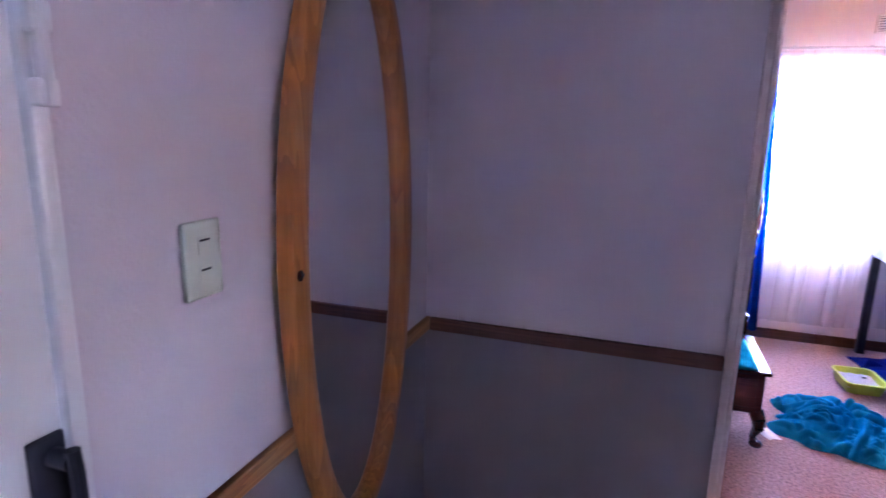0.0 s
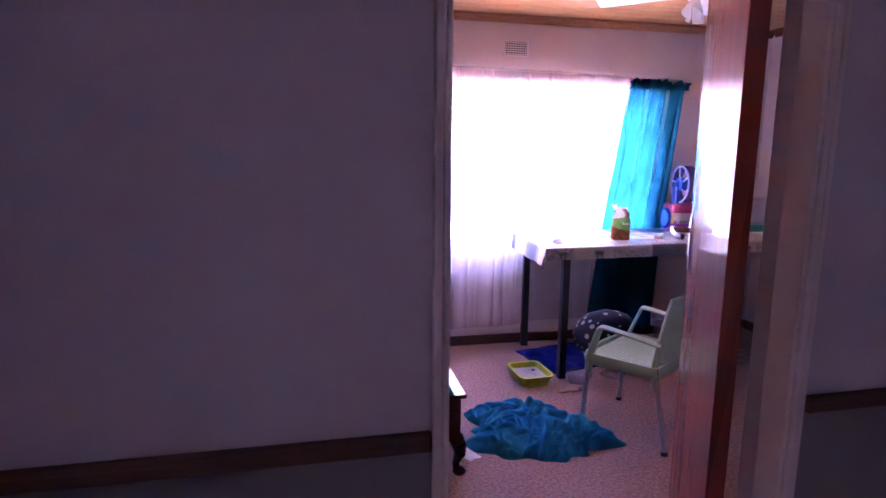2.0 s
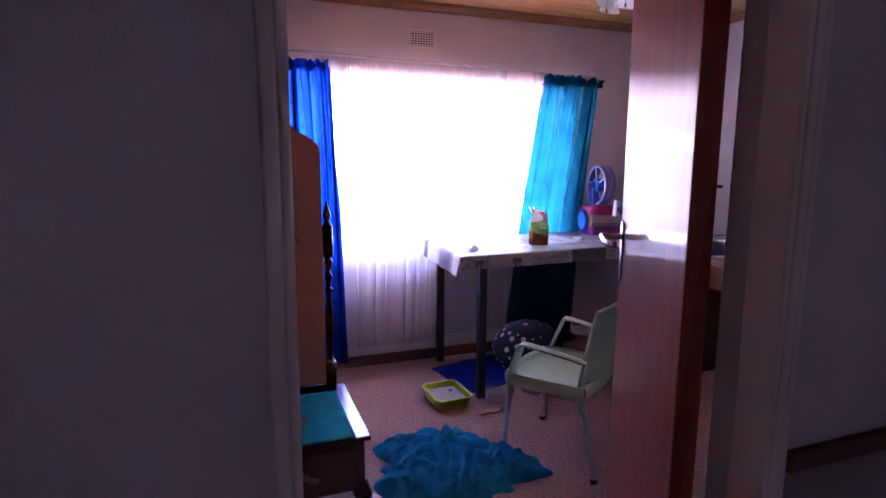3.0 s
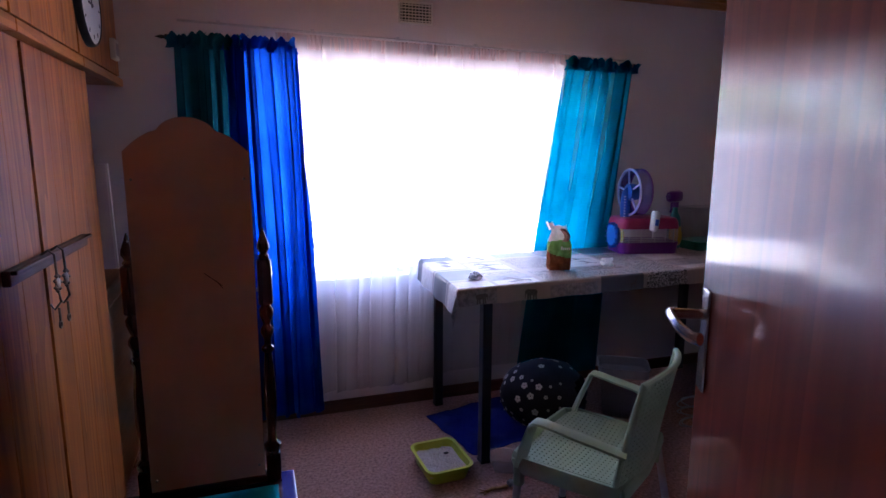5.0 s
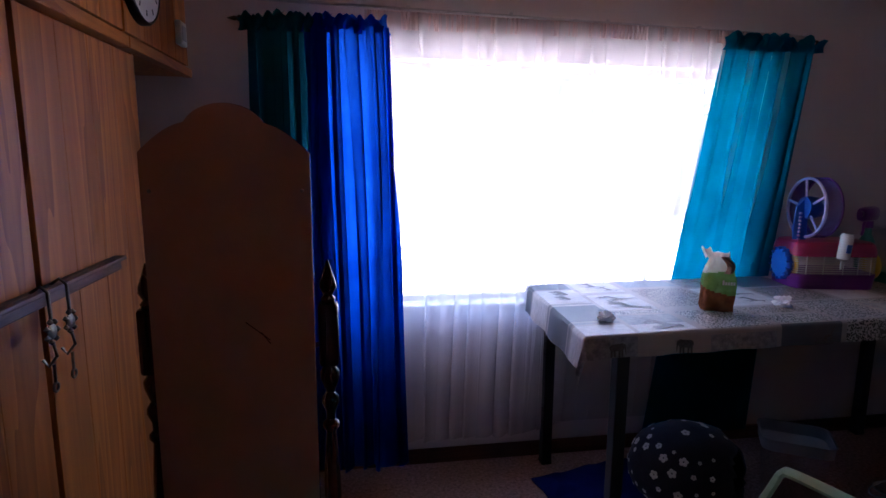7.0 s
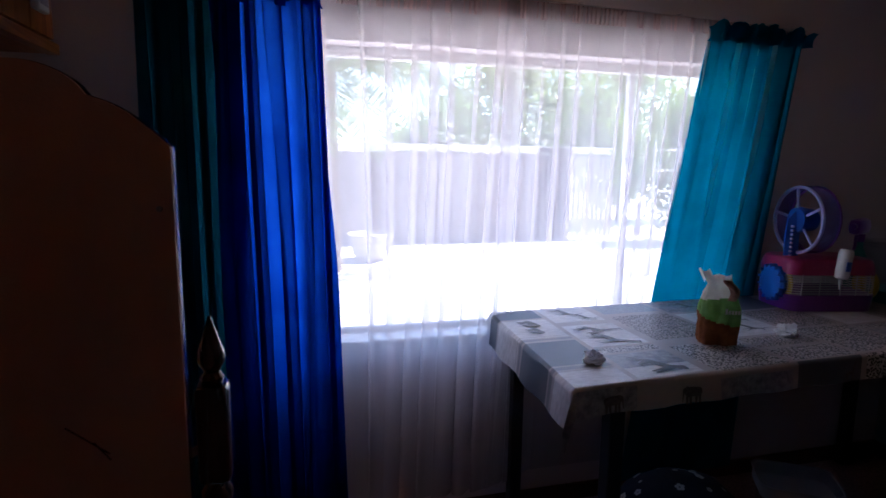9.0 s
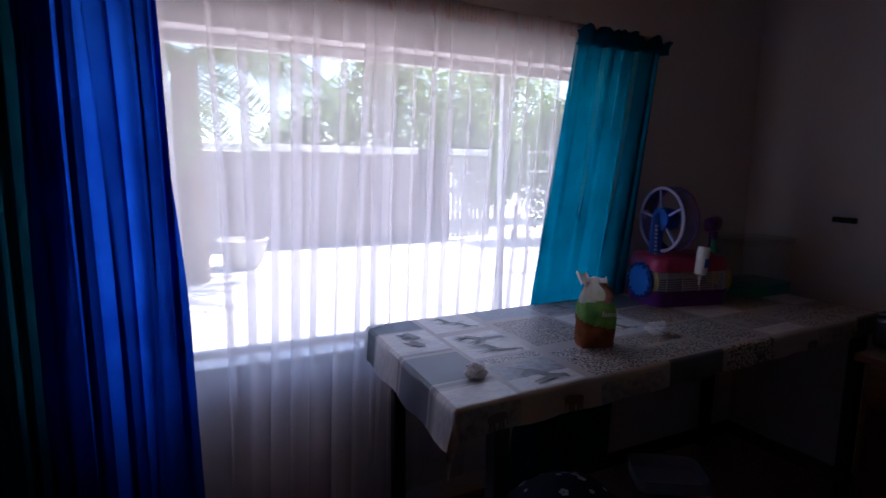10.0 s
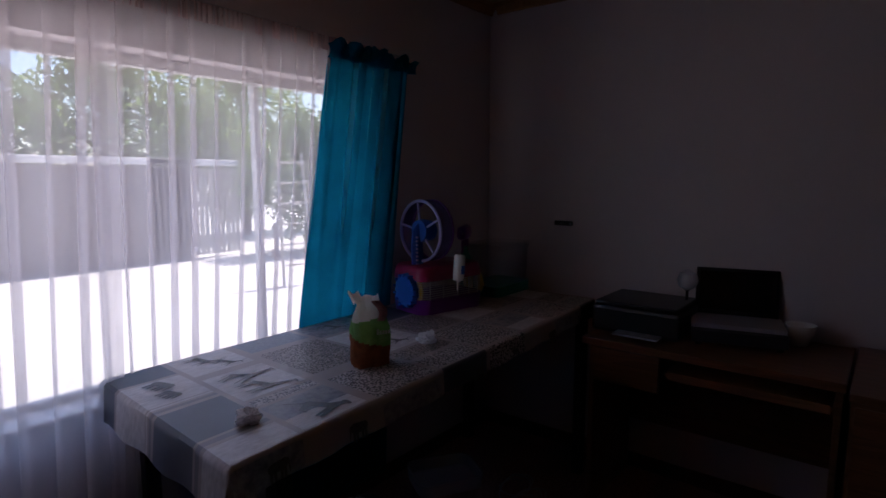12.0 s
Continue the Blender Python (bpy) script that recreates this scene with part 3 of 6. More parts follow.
box(bm, LEN - 0.062, LEN - 0.022, 0.0, 0.006, 0.995, 1.165, 0.003)
part("handle_plate", bm, M["metal"], door, "chrome backplate with keyhole")
bm = B()
rod(bm, (LEN - 0.042, 0.0, 1.123), (LEN - 0.042, 0.054, 1.123), 0.009)
sweep(bm, [(LEN - 0.036, 0.052, 1.124), (LEN - 0.05, 0.060, 1.125), (LEN - 0.075, 0.060, 1.122), (LEN - 0.105, 0.054, 1.115), (LEN - 0.135, 0.044, 1.112), (LEN - 0.150, 0.036, 1.114)], 0.013, 0.019)
part("lever", bm, M["metal"], door, "chrome lever handle", True)
bm = B()
box(bm, LEN - 0.062, LEN - 0.022, -0.046, -0.04, 0.995, 1.165, 0.003)
rod(bm, (LEN - 0.042, -0.04, 1.113), (LEN - 0.042, -0.088, 1.113), 0.009)
sweep(bm, [(LEN - 0.038, -0.088, 1.113), (LEN - 0.075, -0.09, 1.115), (LEN - 0.115, -0.087, 1.132), (LEN - 0.15, -0.082, 1.128)], 0.012, 0.018)
part("inner_lever", bm, M["metal"], door, "chrome lever handle", True)
for z in (0.25, 1.78):
    bm = B()
    rod(bm, (-0.008, -0.045, z - 0.05), (-0.008, -0.045, z + 0.05), 0.007)
    box(bm, -0.010, -0.001, -0.045, -0.004, z - 0.05, z + 0.05)
    part("hinge", bm, M["metal"], door)

# ---- window ----
win = thing("window_1", "wide white steel framed window with clear panes", "window", kind="structure")
x0, x1, z0, z1 = WIN
mull = 0.62
wf = B()
for a, b, c, d in ((x0, x1, z0 + 0.001, z0 + 0.035), (x0, x1, z1 - 0.035, z1 - 0.001), (x0 + 0.001, x0 + 0.03, z0, z1), (x1 - 0.03, x1 - 0.001, z0, z1), (mull - 0.011, mull + 0.011, z0, z1)):
    box(wf, a, b, 0.10, 0.135, c, d, 0.004)
part("window_frame", wf, M["white"], win)
for a, b in ((x0 + 0.03, mull - 0.018), (mull + 0.018, x1 - 0.03)):
    bm = B()
    box(bm, a, b, 0.115, 0.119, z0 + 0.035, z1 - 0.035)
    part("pane", bm, M["glass"], win, "clear glass").visible_shadow = False
bm = B()
box(bm, mull + 0.05, mull + 0.062, 0.085, 0.10, 1.1, 1.22, 0.003)
box(bm, mull + 0.04, mull + 0.072, 0.095, 0.10, 1.08, 1.12, 0.002)
part("stay_handle", bm, M["old_metal"], win)
bm = B()
box(bm, x0 + 0.002, x1 - 0.002, -0.012, 0.10, z0 + 0.001, z0 + 0.016, 0.005)
part("window_sill", bm, M["white"], win, "white painted inner sill")

# ---- air vent over the window ----
vent = thing("air_vent", "small white louvred air vent set in the wall", "air vent", pose(-0.013, -0.001, 2.081))
# flat black sheet: the shade inside the vent is put into its colour
bm = B()
box(bm, -0.083, 0.083, -0.003, -0.001, -0.047, 0.047)
part("backing", bm, M["black"], vent, "black sheet standing in for the shade behind the grille")
bm = B()
for a, b, c, d in ((-0.09, 0.09, 0.044, 0.054), (-0.09, 0.09, -0.054, -0.044), (-0.09, -0.08, -0.044, 0.044), (0.08, 0.09, -0.044, 0.044)):
    box(bm, a, b, -0.012, 0.0, c, d, 0.002)
part("rim", bm, M["white"], vent)
for i in range(6):
    bm = B()
    z = -0.044 + 0.088 * (i + 0.5) / 6
    box(bm, -0.08, 0.08, -0.009, -0.003, z - 0.0024, z + 0.0024)
    part("slat", bm, M["white"], vent)
for i in range(9):
    bm = B()
    x = -0.08 + 0.16 * (i + 0.5) / 9
    box(bm, x - 0.0018, x + 0.0018, -0.007, -0.003, -0.044, 0.044)
    part("bar", bm, M["white"], vent)


# ---- curtains ----
def drape(xa_top, xb_top, xa_bot, xb_bot, z_top, z_bot, y, folds, depth, seed, over=0.35, tuck=None, out=0.0, drift=0.35, dbl=2.0, sag=0.0):
    """Hanging cloth with uneven folds that double over themselves; the table presses it to the wall."""
    rnd = random.Random(seed)
    ph = [rnd.uniform(0, 6.28) for _ in range(6)]

    def f(u, v):
        z = z_top + (z_bot - z_top) * v
        a, b = xa_top + (xa_bot - xa_top) * v, xb_top + (xb_bot - xb_top) * v
        t = u * folds * 2 * math.pi + 1.3 * math.sin(u * 9 + ph[0]) + 0.7 * math.sin(u * 23 + ph[1]) + drift * math.sin(v * 3.1 + ph[4] + u * 5) + 0.6 * drift * v * math.sin(u * 17 + ph[5])
        amp = depth * (0.75 + 0.35 * math.sin(u * 13 + ph[2])) * (0.55 + 0.45 * min(1, v * 3)) 
        x = a + (b - a) * u + over * (b - a) / folds * 0.5 * math.sin(dbl * t + 0.5)
        yy = y + amp * math.sin(t) + 0.3 * amp * math.sin(2.3 * t + ph[3] + 1.5 * v)
        yy -= out * min(1.0, v * 1.5)
        z -= sag * (1 - v) * (x - 0.15)
        if tuck is not None:
            w = max(0.0, min(1.0, (1.84 - z) / 0.98)) * max(0.0, min(1.0, (x - tuck) / 0.15))
            yy += ((-0.012 if y > -0.087 else -0.028) + 0.16 * (yy - y) - yy) * w
        return (x, yy, z)
    return f


ROD_Z, ROD_Y = 1.882, -0.092
cr = thing("curtain_rod", "thin grey metal curtain rod with pointed finials", "curtain rod", pose(0, ROD_Y, ROD_Z))
bm = B()
rod(bm, (-1.155, 0.034, 0), (1.262, 0.034, 0), 0.009, 12)
part("rail", bm, M["rod_metal"], cr, smooth=True)
for s, x in ((-1, -1.155), (1, 1.262)):
    bm = B()
    lathe(bm, [(0.011, 0), (0.013, 0.012), (0.007, 0.02), (0.009, 0.03), (0.001, 0.055)], 12, pose(x, 0.034, 0, 0, 90 * s, 0))
    part("finial", bm, M["black"], cr, "dark pointed finial", True)
for x in (-0.95, -0.60, 0.05, 0.66, 1.12):
    bm = B()
    rod(bm, (x, 0.034, -0.012), (x, 0.090, -0.012), 0.004, 8)
    box(bm, x - 0.012, x + 0.012, 0.086, 0.091, -0.04, 0.01, 0.002)
    ring(bm, 0.011, 0.003, pose(x, 0.034, 0, 0, 90, 0), 16, 6)
    part("bracket", bm, M["rod_metal"], cr)


def heading(bm, xa, xb, z, y, seed, tufts, h=0.05):
    """The gathered, frilled top of a tab curtain, tied over the rod."""
    rnd = random.Random(seed)
    for i in range(tufts):
        x = xa + (xb - xa) * (i + 0.5) / tufts + rnd.uniform(-0.01, 0.01)
        w = rnd.uniform(0.03, 0.05)
        tilt = rnd.uniform(-0.02, 0.02)
        hh = h * rnd.uniform(0.8, 1.35)
        p1, p2 = rnd.uniform(0, 6), rnd.uniform(0.6, 1.6)
        sheet(bm, lambda u, v: (x + (u - 0.5) * 2 * w * (1 - 0.5 * v * (1 - v) * 2) + tilt * v, y - 0.016 - 0.014 * math.sin(u * 7 + p1) - 0.02 * v * p2 * (u - 0.3), z - 0.025 + hh * v + 0.012 * math.sin(u * 9 + p1) * v), 8, 5)


def curtain(name, label, spec, cloth, seed, head, lining=None, split=0.0):
    c = thing(name, label, "curtain")
    bm = B()
    sheet(bm, drape(*spec), 170, 26, (lambda u, v: 1 if (u > split) == (split > 0) else 0) if split else None)
    part("cloth", bm, [cloth, lining or cloth], c, smooth="all")
    for k in range(head):
        bm = B()
        heading(bm, spec[0] + (spec[1] - spec[0]) * k / head, spec[0] + (spec[1] - spec[0]) * (k + 1) / head, spec[4], ROD_Y, seed + k, 1)
        part("frill", bm, lining or cloth, c, "gathered frill along the top" if k == 0 else "", smooth="all")
    for k in range(head - 1):
        bm = B()
        heading(bm, spec[0] + (spec[1] - spec[0]) * (k + 0.5) / head, spec[0] + (spec[1] - spec[0]) * (k + 1.5) / head, spec[4] + 0.012, ROD_Y - 0.012, seed + k + 30, 1, 0.035)
        part("frill", bm, lining or cloth, c, smooth="all")
    return c


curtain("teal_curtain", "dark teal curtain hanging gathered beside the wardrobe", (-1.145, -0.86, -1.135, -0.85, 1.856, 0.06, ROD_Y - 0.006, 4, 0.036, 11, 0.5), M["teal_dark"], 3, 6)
curtain("blue_curtain", "royal blue curtain, gathered, glowing with daylight", (-0.93, -0.615, -0.94, -0.555, 1.856, 0.09, ROD_Y - 0.026, 5, 0.046, 12, 0.42, None, 0.035, 1.1), M["blue"], 4, 6)
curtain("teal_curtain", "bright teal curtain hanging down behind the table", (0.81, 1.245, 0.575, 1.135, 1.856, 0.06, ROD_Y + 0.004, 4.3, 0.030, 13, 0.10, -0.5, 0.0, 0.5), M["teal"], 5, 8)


def voile(name, spec, label):
    c = thing(name, label, "net curtain")
    bm = B()
    sheet(bm, drape(*spec), 420, 20)
    part("voile", bm, M["sheer"], c, smooth="all")
    bm = B()
    sheet(bm, drape(spec[0], spec[1], spec[0], spec[1], spec[4] + 0.004, spec[4] - 0.055, spec[6] - 0.004, spec[7] * 4, 0.007, spec[9] + 7, 0.5, None, 0.0, 0.35, 2.0, spec[15]), 420, 3)
    part("hem_tape", bm, M["sheer_head"], c, "gathered heading tape", smooth="all")


voile("net_curtain", (-0.70, 0.05, -0.66, -0.03, 1.915, 0.16, -0.076, 9, 0.024, 21, 0.80, None, 0.02, 1.1, 1.0, 0.012), "white sheer voile curtain hanging below the sill")
voile("net_curtain", (0.01, 1.12, -0.05, 1.08, 1.915, 0.16, -0.078, 16, 0.020, 22, 0.80, 0.02, 0.0, 1.1, 1.0, 0.012), "white sheer voile curtain drawn behind the table")
bm = B()
rod(bm, (-1.12, -0.028, 1.962), (1.26, -0.028, 1.914), 0.006, 8)
for k in range(6):
    x = -0.95 + 0.42 * k
    z = 1.9586 - 0.02017 * (x + 0.95)
    box(bm, x - 0.008, x + 0.008, -0.024, -0.001, z - 0.002, z + 0.016, 0.002)
single("curtain_track", bm, M["rod_metal"], "thin grey metal track on the wall above the voile", "curtain track")

# ---- wardrobe wall ----
WX = -1.37


def plank_door(name, parent, y0, y1, z0, z1, n, material=None):
    """A door of vertical boards on the wardrobe's face."""
    d = thing(name, "", "", None)
    d.parent = parent
    w = (y1 - y0) / n
    for i in range(n):
        bm = B()
        box(bm, WX - 0.02, WX, y0 + i * w + 0.0004, y0 + (i + 1) * w - 0.0004, z0, z1, 0.0012)
        part("board", bm, material or M["pine"], d)
    return d


wd = thing("wardrobe", "varnished pine wardrobe with plank doors, closed", "wardrobe", kind="")
bm = B()
box(bm, XL + 0.005, WX - 0.022, -2.4, -0.577, 0.0, 1.665, 0.002)
part("body", bm, M["pine"], wd)
for a, b in ((-0.575, -1.172), (-1.192, -1.785), (-1.800, -2.395)):
    plank_door("door", wd, b, a, 0.06, 1.655, 4)
bm = B()
box(bm, WX - 0.022, WX - 0.002, -0.590, -0.572, 0, 1.66, 0.002)
part("end_panel", bm, M["pine"], wd)
bm = B()
box(bm, WX, WX + 0.018, -1.455, -0.828, 1.086, 1.122, 0.003)
box(bm, WX + 0.018, WX + 0.032, -1.455, -0.828, 1.112, 1.122, 0.003)
part("pull_bar", bm, M["trim_y"], wd, "dark wooden pull bar across the two doors")


def hook_key(y, z, parent):
    bm = B()
    sweep(bm, [(WX + 0.012, y, z + 0.01), (WX + 0.03, y, z + 0.022), (WX + 0.042, y, z + 0.01), (WX + 0.043, y, z - 0.05)], 0.006, 0.006)
    lathe(bm, [(0.003, -0.004), (0.013, -0.003), (0.016, 0), (0.013, 0.003), (0.003, 0.004)], 14, pose(WX + 0.043, y, z - 0.065, 0, 90, 0))
    for k in range(7):
        a = k * 2 * math.pi / 7
        lathe(bm, [(0.001, -0.006), (0.006, 0), (0.001, 0.006)], 8, pose(WX + 0.043, y + 0.02 * math.cos(a), z - 0.065 + 0.02 * math.sin(a)))
    sweep(bm, [(WX + 0.043, y, z - 0.085), (WX + 0.045, y + 0.004, z - 0.115), (WX + 0.03, y + 0.002, z - 0.135), (WX + 0.022, y, z - 0.12)], 0.006, 0.006)
    rod(bm, (WX + 0.04, y, z - 0.13), (WX + 0.04, y, z - 0.165), 0.003, 8)
    ring(bm, 0.009, 0.0025, pose(WX + 0.04, y, z - 0.175, 0, 90, 0), 14, 6)
    part("hook", bm, M["old_metal"], parent, "ornate pewter hook with a flower boss", True)


hook_key(-1.240, 1.112, wd)
hook_key(-1.168, 1.112, wd)

# overhead cupboards, running over the niche to the window wall
for i, (a, b) in enumerate(((-0.63, -0.004), (-1.22, -0.632), (-1.81, -1.222), (-2.4, -1.812))):
    oc = thing("overhead_cupboard", "varnished pine overhead cupboard below the ceiling" if i else "varnished pine overhead cupboard above the niche", "cupboard", group="overhead cupboards")
    bm = B()
    box(bm, XL + 0.005, WX - 0.022, a + 0.001, b - 0.001, 1.672, H - 0.055)
    part("body", bm, M["pine"], oc)
    bm = B()
    box(bm, WX - 0.022, WX + 0.012, a + 0.001, b - 0.001, 1.668, 1.700, 0.003)
    part("bottom_rail", bm, M["pine_y"], oc)
    plank_door("door", oc, a + 0.006, b - 0.006 if i else b - 0.002, 1.712, H - 0.06, 4)

# clock on the cupboard face
ck = thing("wall_clock", "round white wall clock with a dark rim", "clock", pose(WX + 0.002, -0.515, 1.893, 0, 90, 0))
bm = B()
lathe(bm, [(0.142, 0), (0.142, 0.014), (0.138, 0.022), (0.134, 0.025), (0.131, 0.023), (0.130, 0.019), (0.02, 0.0185)], 40)
part("rim", bm, M["black"], ck, "dark plastic rim", True)
bm = B()
lathe(bm, [(0.1295, 0.0192), (0.1295, 0.022), (0.01, 0.0225)], 40)
part("dial", bm, M["clock_face"], ck, smooth=True)
bm = B()
box(bm, -0.08, 0.01, -0.004, 0.004, 0.024, 0.026)
box(bm, -0.004, 0.004, -0.055, 0.01, 0.026, 0.028)
part("pointer", bm, M["black"], ck)
for k in range(12):
    bm = B()
    box(bm, 0.1, 0.115, -0.003, 0.003, 0.0228, 0.024, m=pose(0, 0, 0, 0, 0, 30 * k))
    part("hour_mark", bm, M["black"], ck)
tb = thing("thermostat", "small square white control box with a grey display", "control box", pose(WX, -0.12, 1.806))
bm = B()
box(bm, 0.001, 0.022, -0.038, 0.038, -0.042, 0.042, 0.006)
part("case", bm, M["white"], tb)
bm = B()
box(bm, 0.0221, 0.0235, -0.024, 0.024, -0.025, 0.025, 0.001)
part("display", bm, M["silver"], tb)

# boards and a box standing in the niche beside the wardrobe
nb = thing("folding_board", "pale grey board with a white edge leaning in the niche", "board", pose(-1.60, -0.02, 0.86, 4, 0, 0))
bm = B()
box(bm, -0.10, 0.158, -0.022, -0.004, 0.0, 0.475, 0.004)
part("panel", bm, M["wall"], nb)
bm = B()
box(bm, 0.159, 0.166, -0.026, -0.002, 0.0, 0.475, 0.002)
part("edge", bm, M["white"], nb, "white plastic edging")
bm = B()
box(bm, -0.12, 0.085, -0.080, -0.062, -0.01, 0.425, 0.003)
single("wooden_panel", bm, M["door_wood"], "dark reddish brown panel leaning beside the pale board", "panel", at=pose(-1.575, -0.02, 0.86, 3, 0, 0))
bx_ = thing("storage_box", "brown woven box standing in the niche", "box", pose(-1.66, -0.26, 0.0))
bm = B()
box(bm, -0.24, 0.26, -0.22, 0.23, 0.0, 0.78, 0.012)
part("body", bm, M["desk_wood"], bx_)
bm = B()
box(bm, -0.25, 0.27, -0.23, 0.235, 0.781, 0.86, 0.014)
part("lid", bm, M["desk_wood"], bx_)

# ---- dressing table with its swing mirror turned about ----
DX0, DX1, DY0, DY1, DZ = -1.240, -0.755, -1.665, -1.150, 0.37
dt = thing("dressing_table", "low dark wooden dressing table with turned mirror posts", "dressing table")
bm = B()
box(bm, DX0, DX1, DY0, DY1, DZ - 0.018, DZ, 0.006)
part("top", bm, M["dark_wood_x"], dt, "dark polished top")
bm = B()
box(bm, DX0 + 0.02, DX1 - 0.02, DY0 + 0.02, DY1 - 0.02, 0.16, DZ - 0.019, 0.004)
part("body", bm, M["dark_wood_x"], dt)
bm = B()
box(bm, DX0 + 0.05, DX1 - 0.05, DY0 + 0.008, DY0 + 0.0195, 0.19, DZ - 0.04, 0.004)
dr = part("drawer", bm, M["dark_wood_x"], dt)
bm = B()
for k in range(7):
    lathe(bm, [(0.002, -0.002), (0.013, 0), (0.002, 0.004)], 10, pose(-1.0 + (k - 3) * 0.016, DY0 + 0.006, 0.245 + 0.012 * math.cos(k * 1.05 - 3.14), 90, 0, 0))
part("carving", bm, M["old_metal"], dr, "carved rosette")
for x, sx in ((DX0 + 0.04, -1), (DX1 - 0.04, 1)):
    for y, sy in ((DY0 + 0.04, -1), (DY1 - 0.04, 1)):
        bm = B()
        path = [(0, 0, 0.17), (0.014 * sx, 0.014 * sy, 0.135), (0.018 * sx, 0.018 * sy, 0.10), (0.006 * sx, 0.006 * sy, 0.06), (0.002 * sx, 0.002 * sy, 0.035), (0.014 * sx, 0.014 * sy, 0.012)]
        for (p, q), (ra, rb) in zip(zip(path, path[1:]), ((0.034, 0.032), (0.032, 0.026), (0.026, 0.017), (0.017, 0.015), (0.015, 0.024))):
            rod(bm, (x + q[0], y + q[1], q[2]), (x + p[0], y + p[1], p[2]), rb, 12, ra)
        lathe(bm, [(0.012, 0), (0.026, 0.006), (0.030, 0.016), (0.022, 0.028), (0.008, 0.034)], 12, pose(x + 0.016 * sx, y + 0.016 * sy, 0.0))
        part("leg", bm, M["dark_wood"], dt, "cabriole leg with a ball foot", True)
for x in (-1.172, -0.818):
    bm = B()
    box(bm, x - 0.022, x + 0.022, -1.211, -1.166, DZ, 0.465, 0.004)
    lathe(bm, [(0.020, 0.465), (0.026, 0.475), (0.026, 0.49), (0.015, 0.50), (0.013, 0.53), (0.019, 0.62), (0.017, 0.70), (0.011, 0.785), (0.018, 0.795), (0.018, 0.803), (0.010, 0.812), (0.011, 0.83), (0.019, 0.85), (0.018, 0.862), (0.010, 0.875), (0.020, 0.905), (0.021, 0.92), (0.012, 0.935)], 16, pose(x, -1.188, 0))
    box(bm, x - 0.021, x + 0.021, -1.209, -1.167, 0.935, 1.075, 0.009)
    lathe(bm, [(0.013, 1.073), (0.016, 1.082), (0.010, 1.09), (0.018, 1.105), (0.017, 1.118), (0.008, 1.145), (0.002, 1.165)], 16, pose(x, -1.188, 0))
    part("post", bm, M["dark_wood"], dt, "turned post with a pointed finial", True)
bm = B()
box(bm, -1.150, -0.840, -1.206, -1.171, DZ + 0.002, DZ + 0.028, 0.004)
part("stretcher", bm, M["dark_wood_x"], dt)
for x, s in ((-1.150, 1), (-0.840, -1)):
    bm = B()
    rod(bm, (x - 0.006 * s, -1.191, 0.985), (x + 0.014 * s, -1.216, 0.985), 0.006, 8)
    part("pivot", bm, M["old_metal"], dt)


def crest(x):
    """Height of the shaped top edge across the panel."""
    t = abs(x) / 0.1555
    if t < 0.46:
        return 1.416 + 0.058 * math.sqrt(max(0, 1 - (t / 0.50) ** 2))
    return 1.412 + 0.025 * math.cos((t - 0.46) / 0.54 * math.pi * 0.5) - 0.03 * ((t - 0.46) / 0.54) ** 1.5


def panel_bm(grow, ya, yb, zb):
    bm = B()
    n = 48
    xs = [(-1 + 2 * i / n) * 0.1555 for i in range(n + 1)]
    rows = []
    for y in (ya, yb):
        rows.append([[bm.verts.new((-1.000 + x * (1 + grow), y, z)) for x in xs] for z in (zb - grow * 0.2,)][0])
        rows.append([bm.verts.new((-1.000 + x * (1 + grow), y, crest(x) + grow * 0.15)) for x in xs])
    a, b, c, d = rows
    for i in range(n):
        bm.faces.new((a[i], a[i + 1], b[i + 1], b[i]))
        bm.faces.new((c[i], d[i], d[i + 1], c[i + 1]))
        bm.faces.new((b[i], b[i + 1], d[i + 1], d[i]))
        bm.faces.new((a[i + 1], a[i], c[i], c[i + 1]))
    for i in (0, n):
        bm.faces.new((a[i], b[i], d[i], c[i]))
    return bm


bm = panel_bm(0.0, -1.234, -1.228, 0.416)
mp_ = part("mirror_back", bm, M["hardboard"], dt, "brown hardboard backing, scratched")
bm = panel_bm(0.006, -1.2275, -1.212, 0.410)
part("mirror_frame", bm, M["dark_wood"], dt)
bm = panel_bm(-0.08, -1.2115, -1.209, 0.44)
part("mirror_glass", bm, M["mirror"], dt, "silvered glass facing the window")
for (x, z, a, l) in ((-0.955, 1.03, 40, 0.06), (-0.94, 1.015, 55, 0.03)):
    bm = B()
    box(bm, -l / 2, l / 2, -0.0006, 0, -0.0009, 0.0009, m=pose(x, -1.2344, z, 0, a, 0))
    part("scratch", bm, M["dark_wood"], mp_)
for k in range(4):
    bm = B()
    x, z = -1.000 + (k % 2 * 2 - 1) * 0.14, 0.45 + (k // 2) * 0.86
    lathe(bm, [(0.004, 0), (0.003, 0.002)], 8, pose(x, -1.234, z, 90, 0, 0))
    part("screw", bm, M["old_metal"], mp_)

rn = B()
sheet(rn, lambda u, v: (DX0 + 0.012 + (DX1 - DX0 - 0.065) * u, DY0 + 0.004 + (DY1 - DY0 - 0.085) * v, DZ + 0.003 + 0.0012 * noise.noise(Vector((u * 9, v * 9, 2)))), 24, 18)
single("table_runner", rn, M["runner"], "teal cloth lying over the dressing table top", "cloth", smooth="all", solid=0.003)
cs = B()
lathe(cs, [(0.04, 0), (0.046, 0.003), (0.048, 0.008), (0.044, 0.006), (0.03, 0.004)], 28)
single("coaster", cs, M["old_metal"], "small round pewter dish lying on the runner", "dish", smooth=True, at=pose(-1.0, -1.48, DZ + 0.0055))
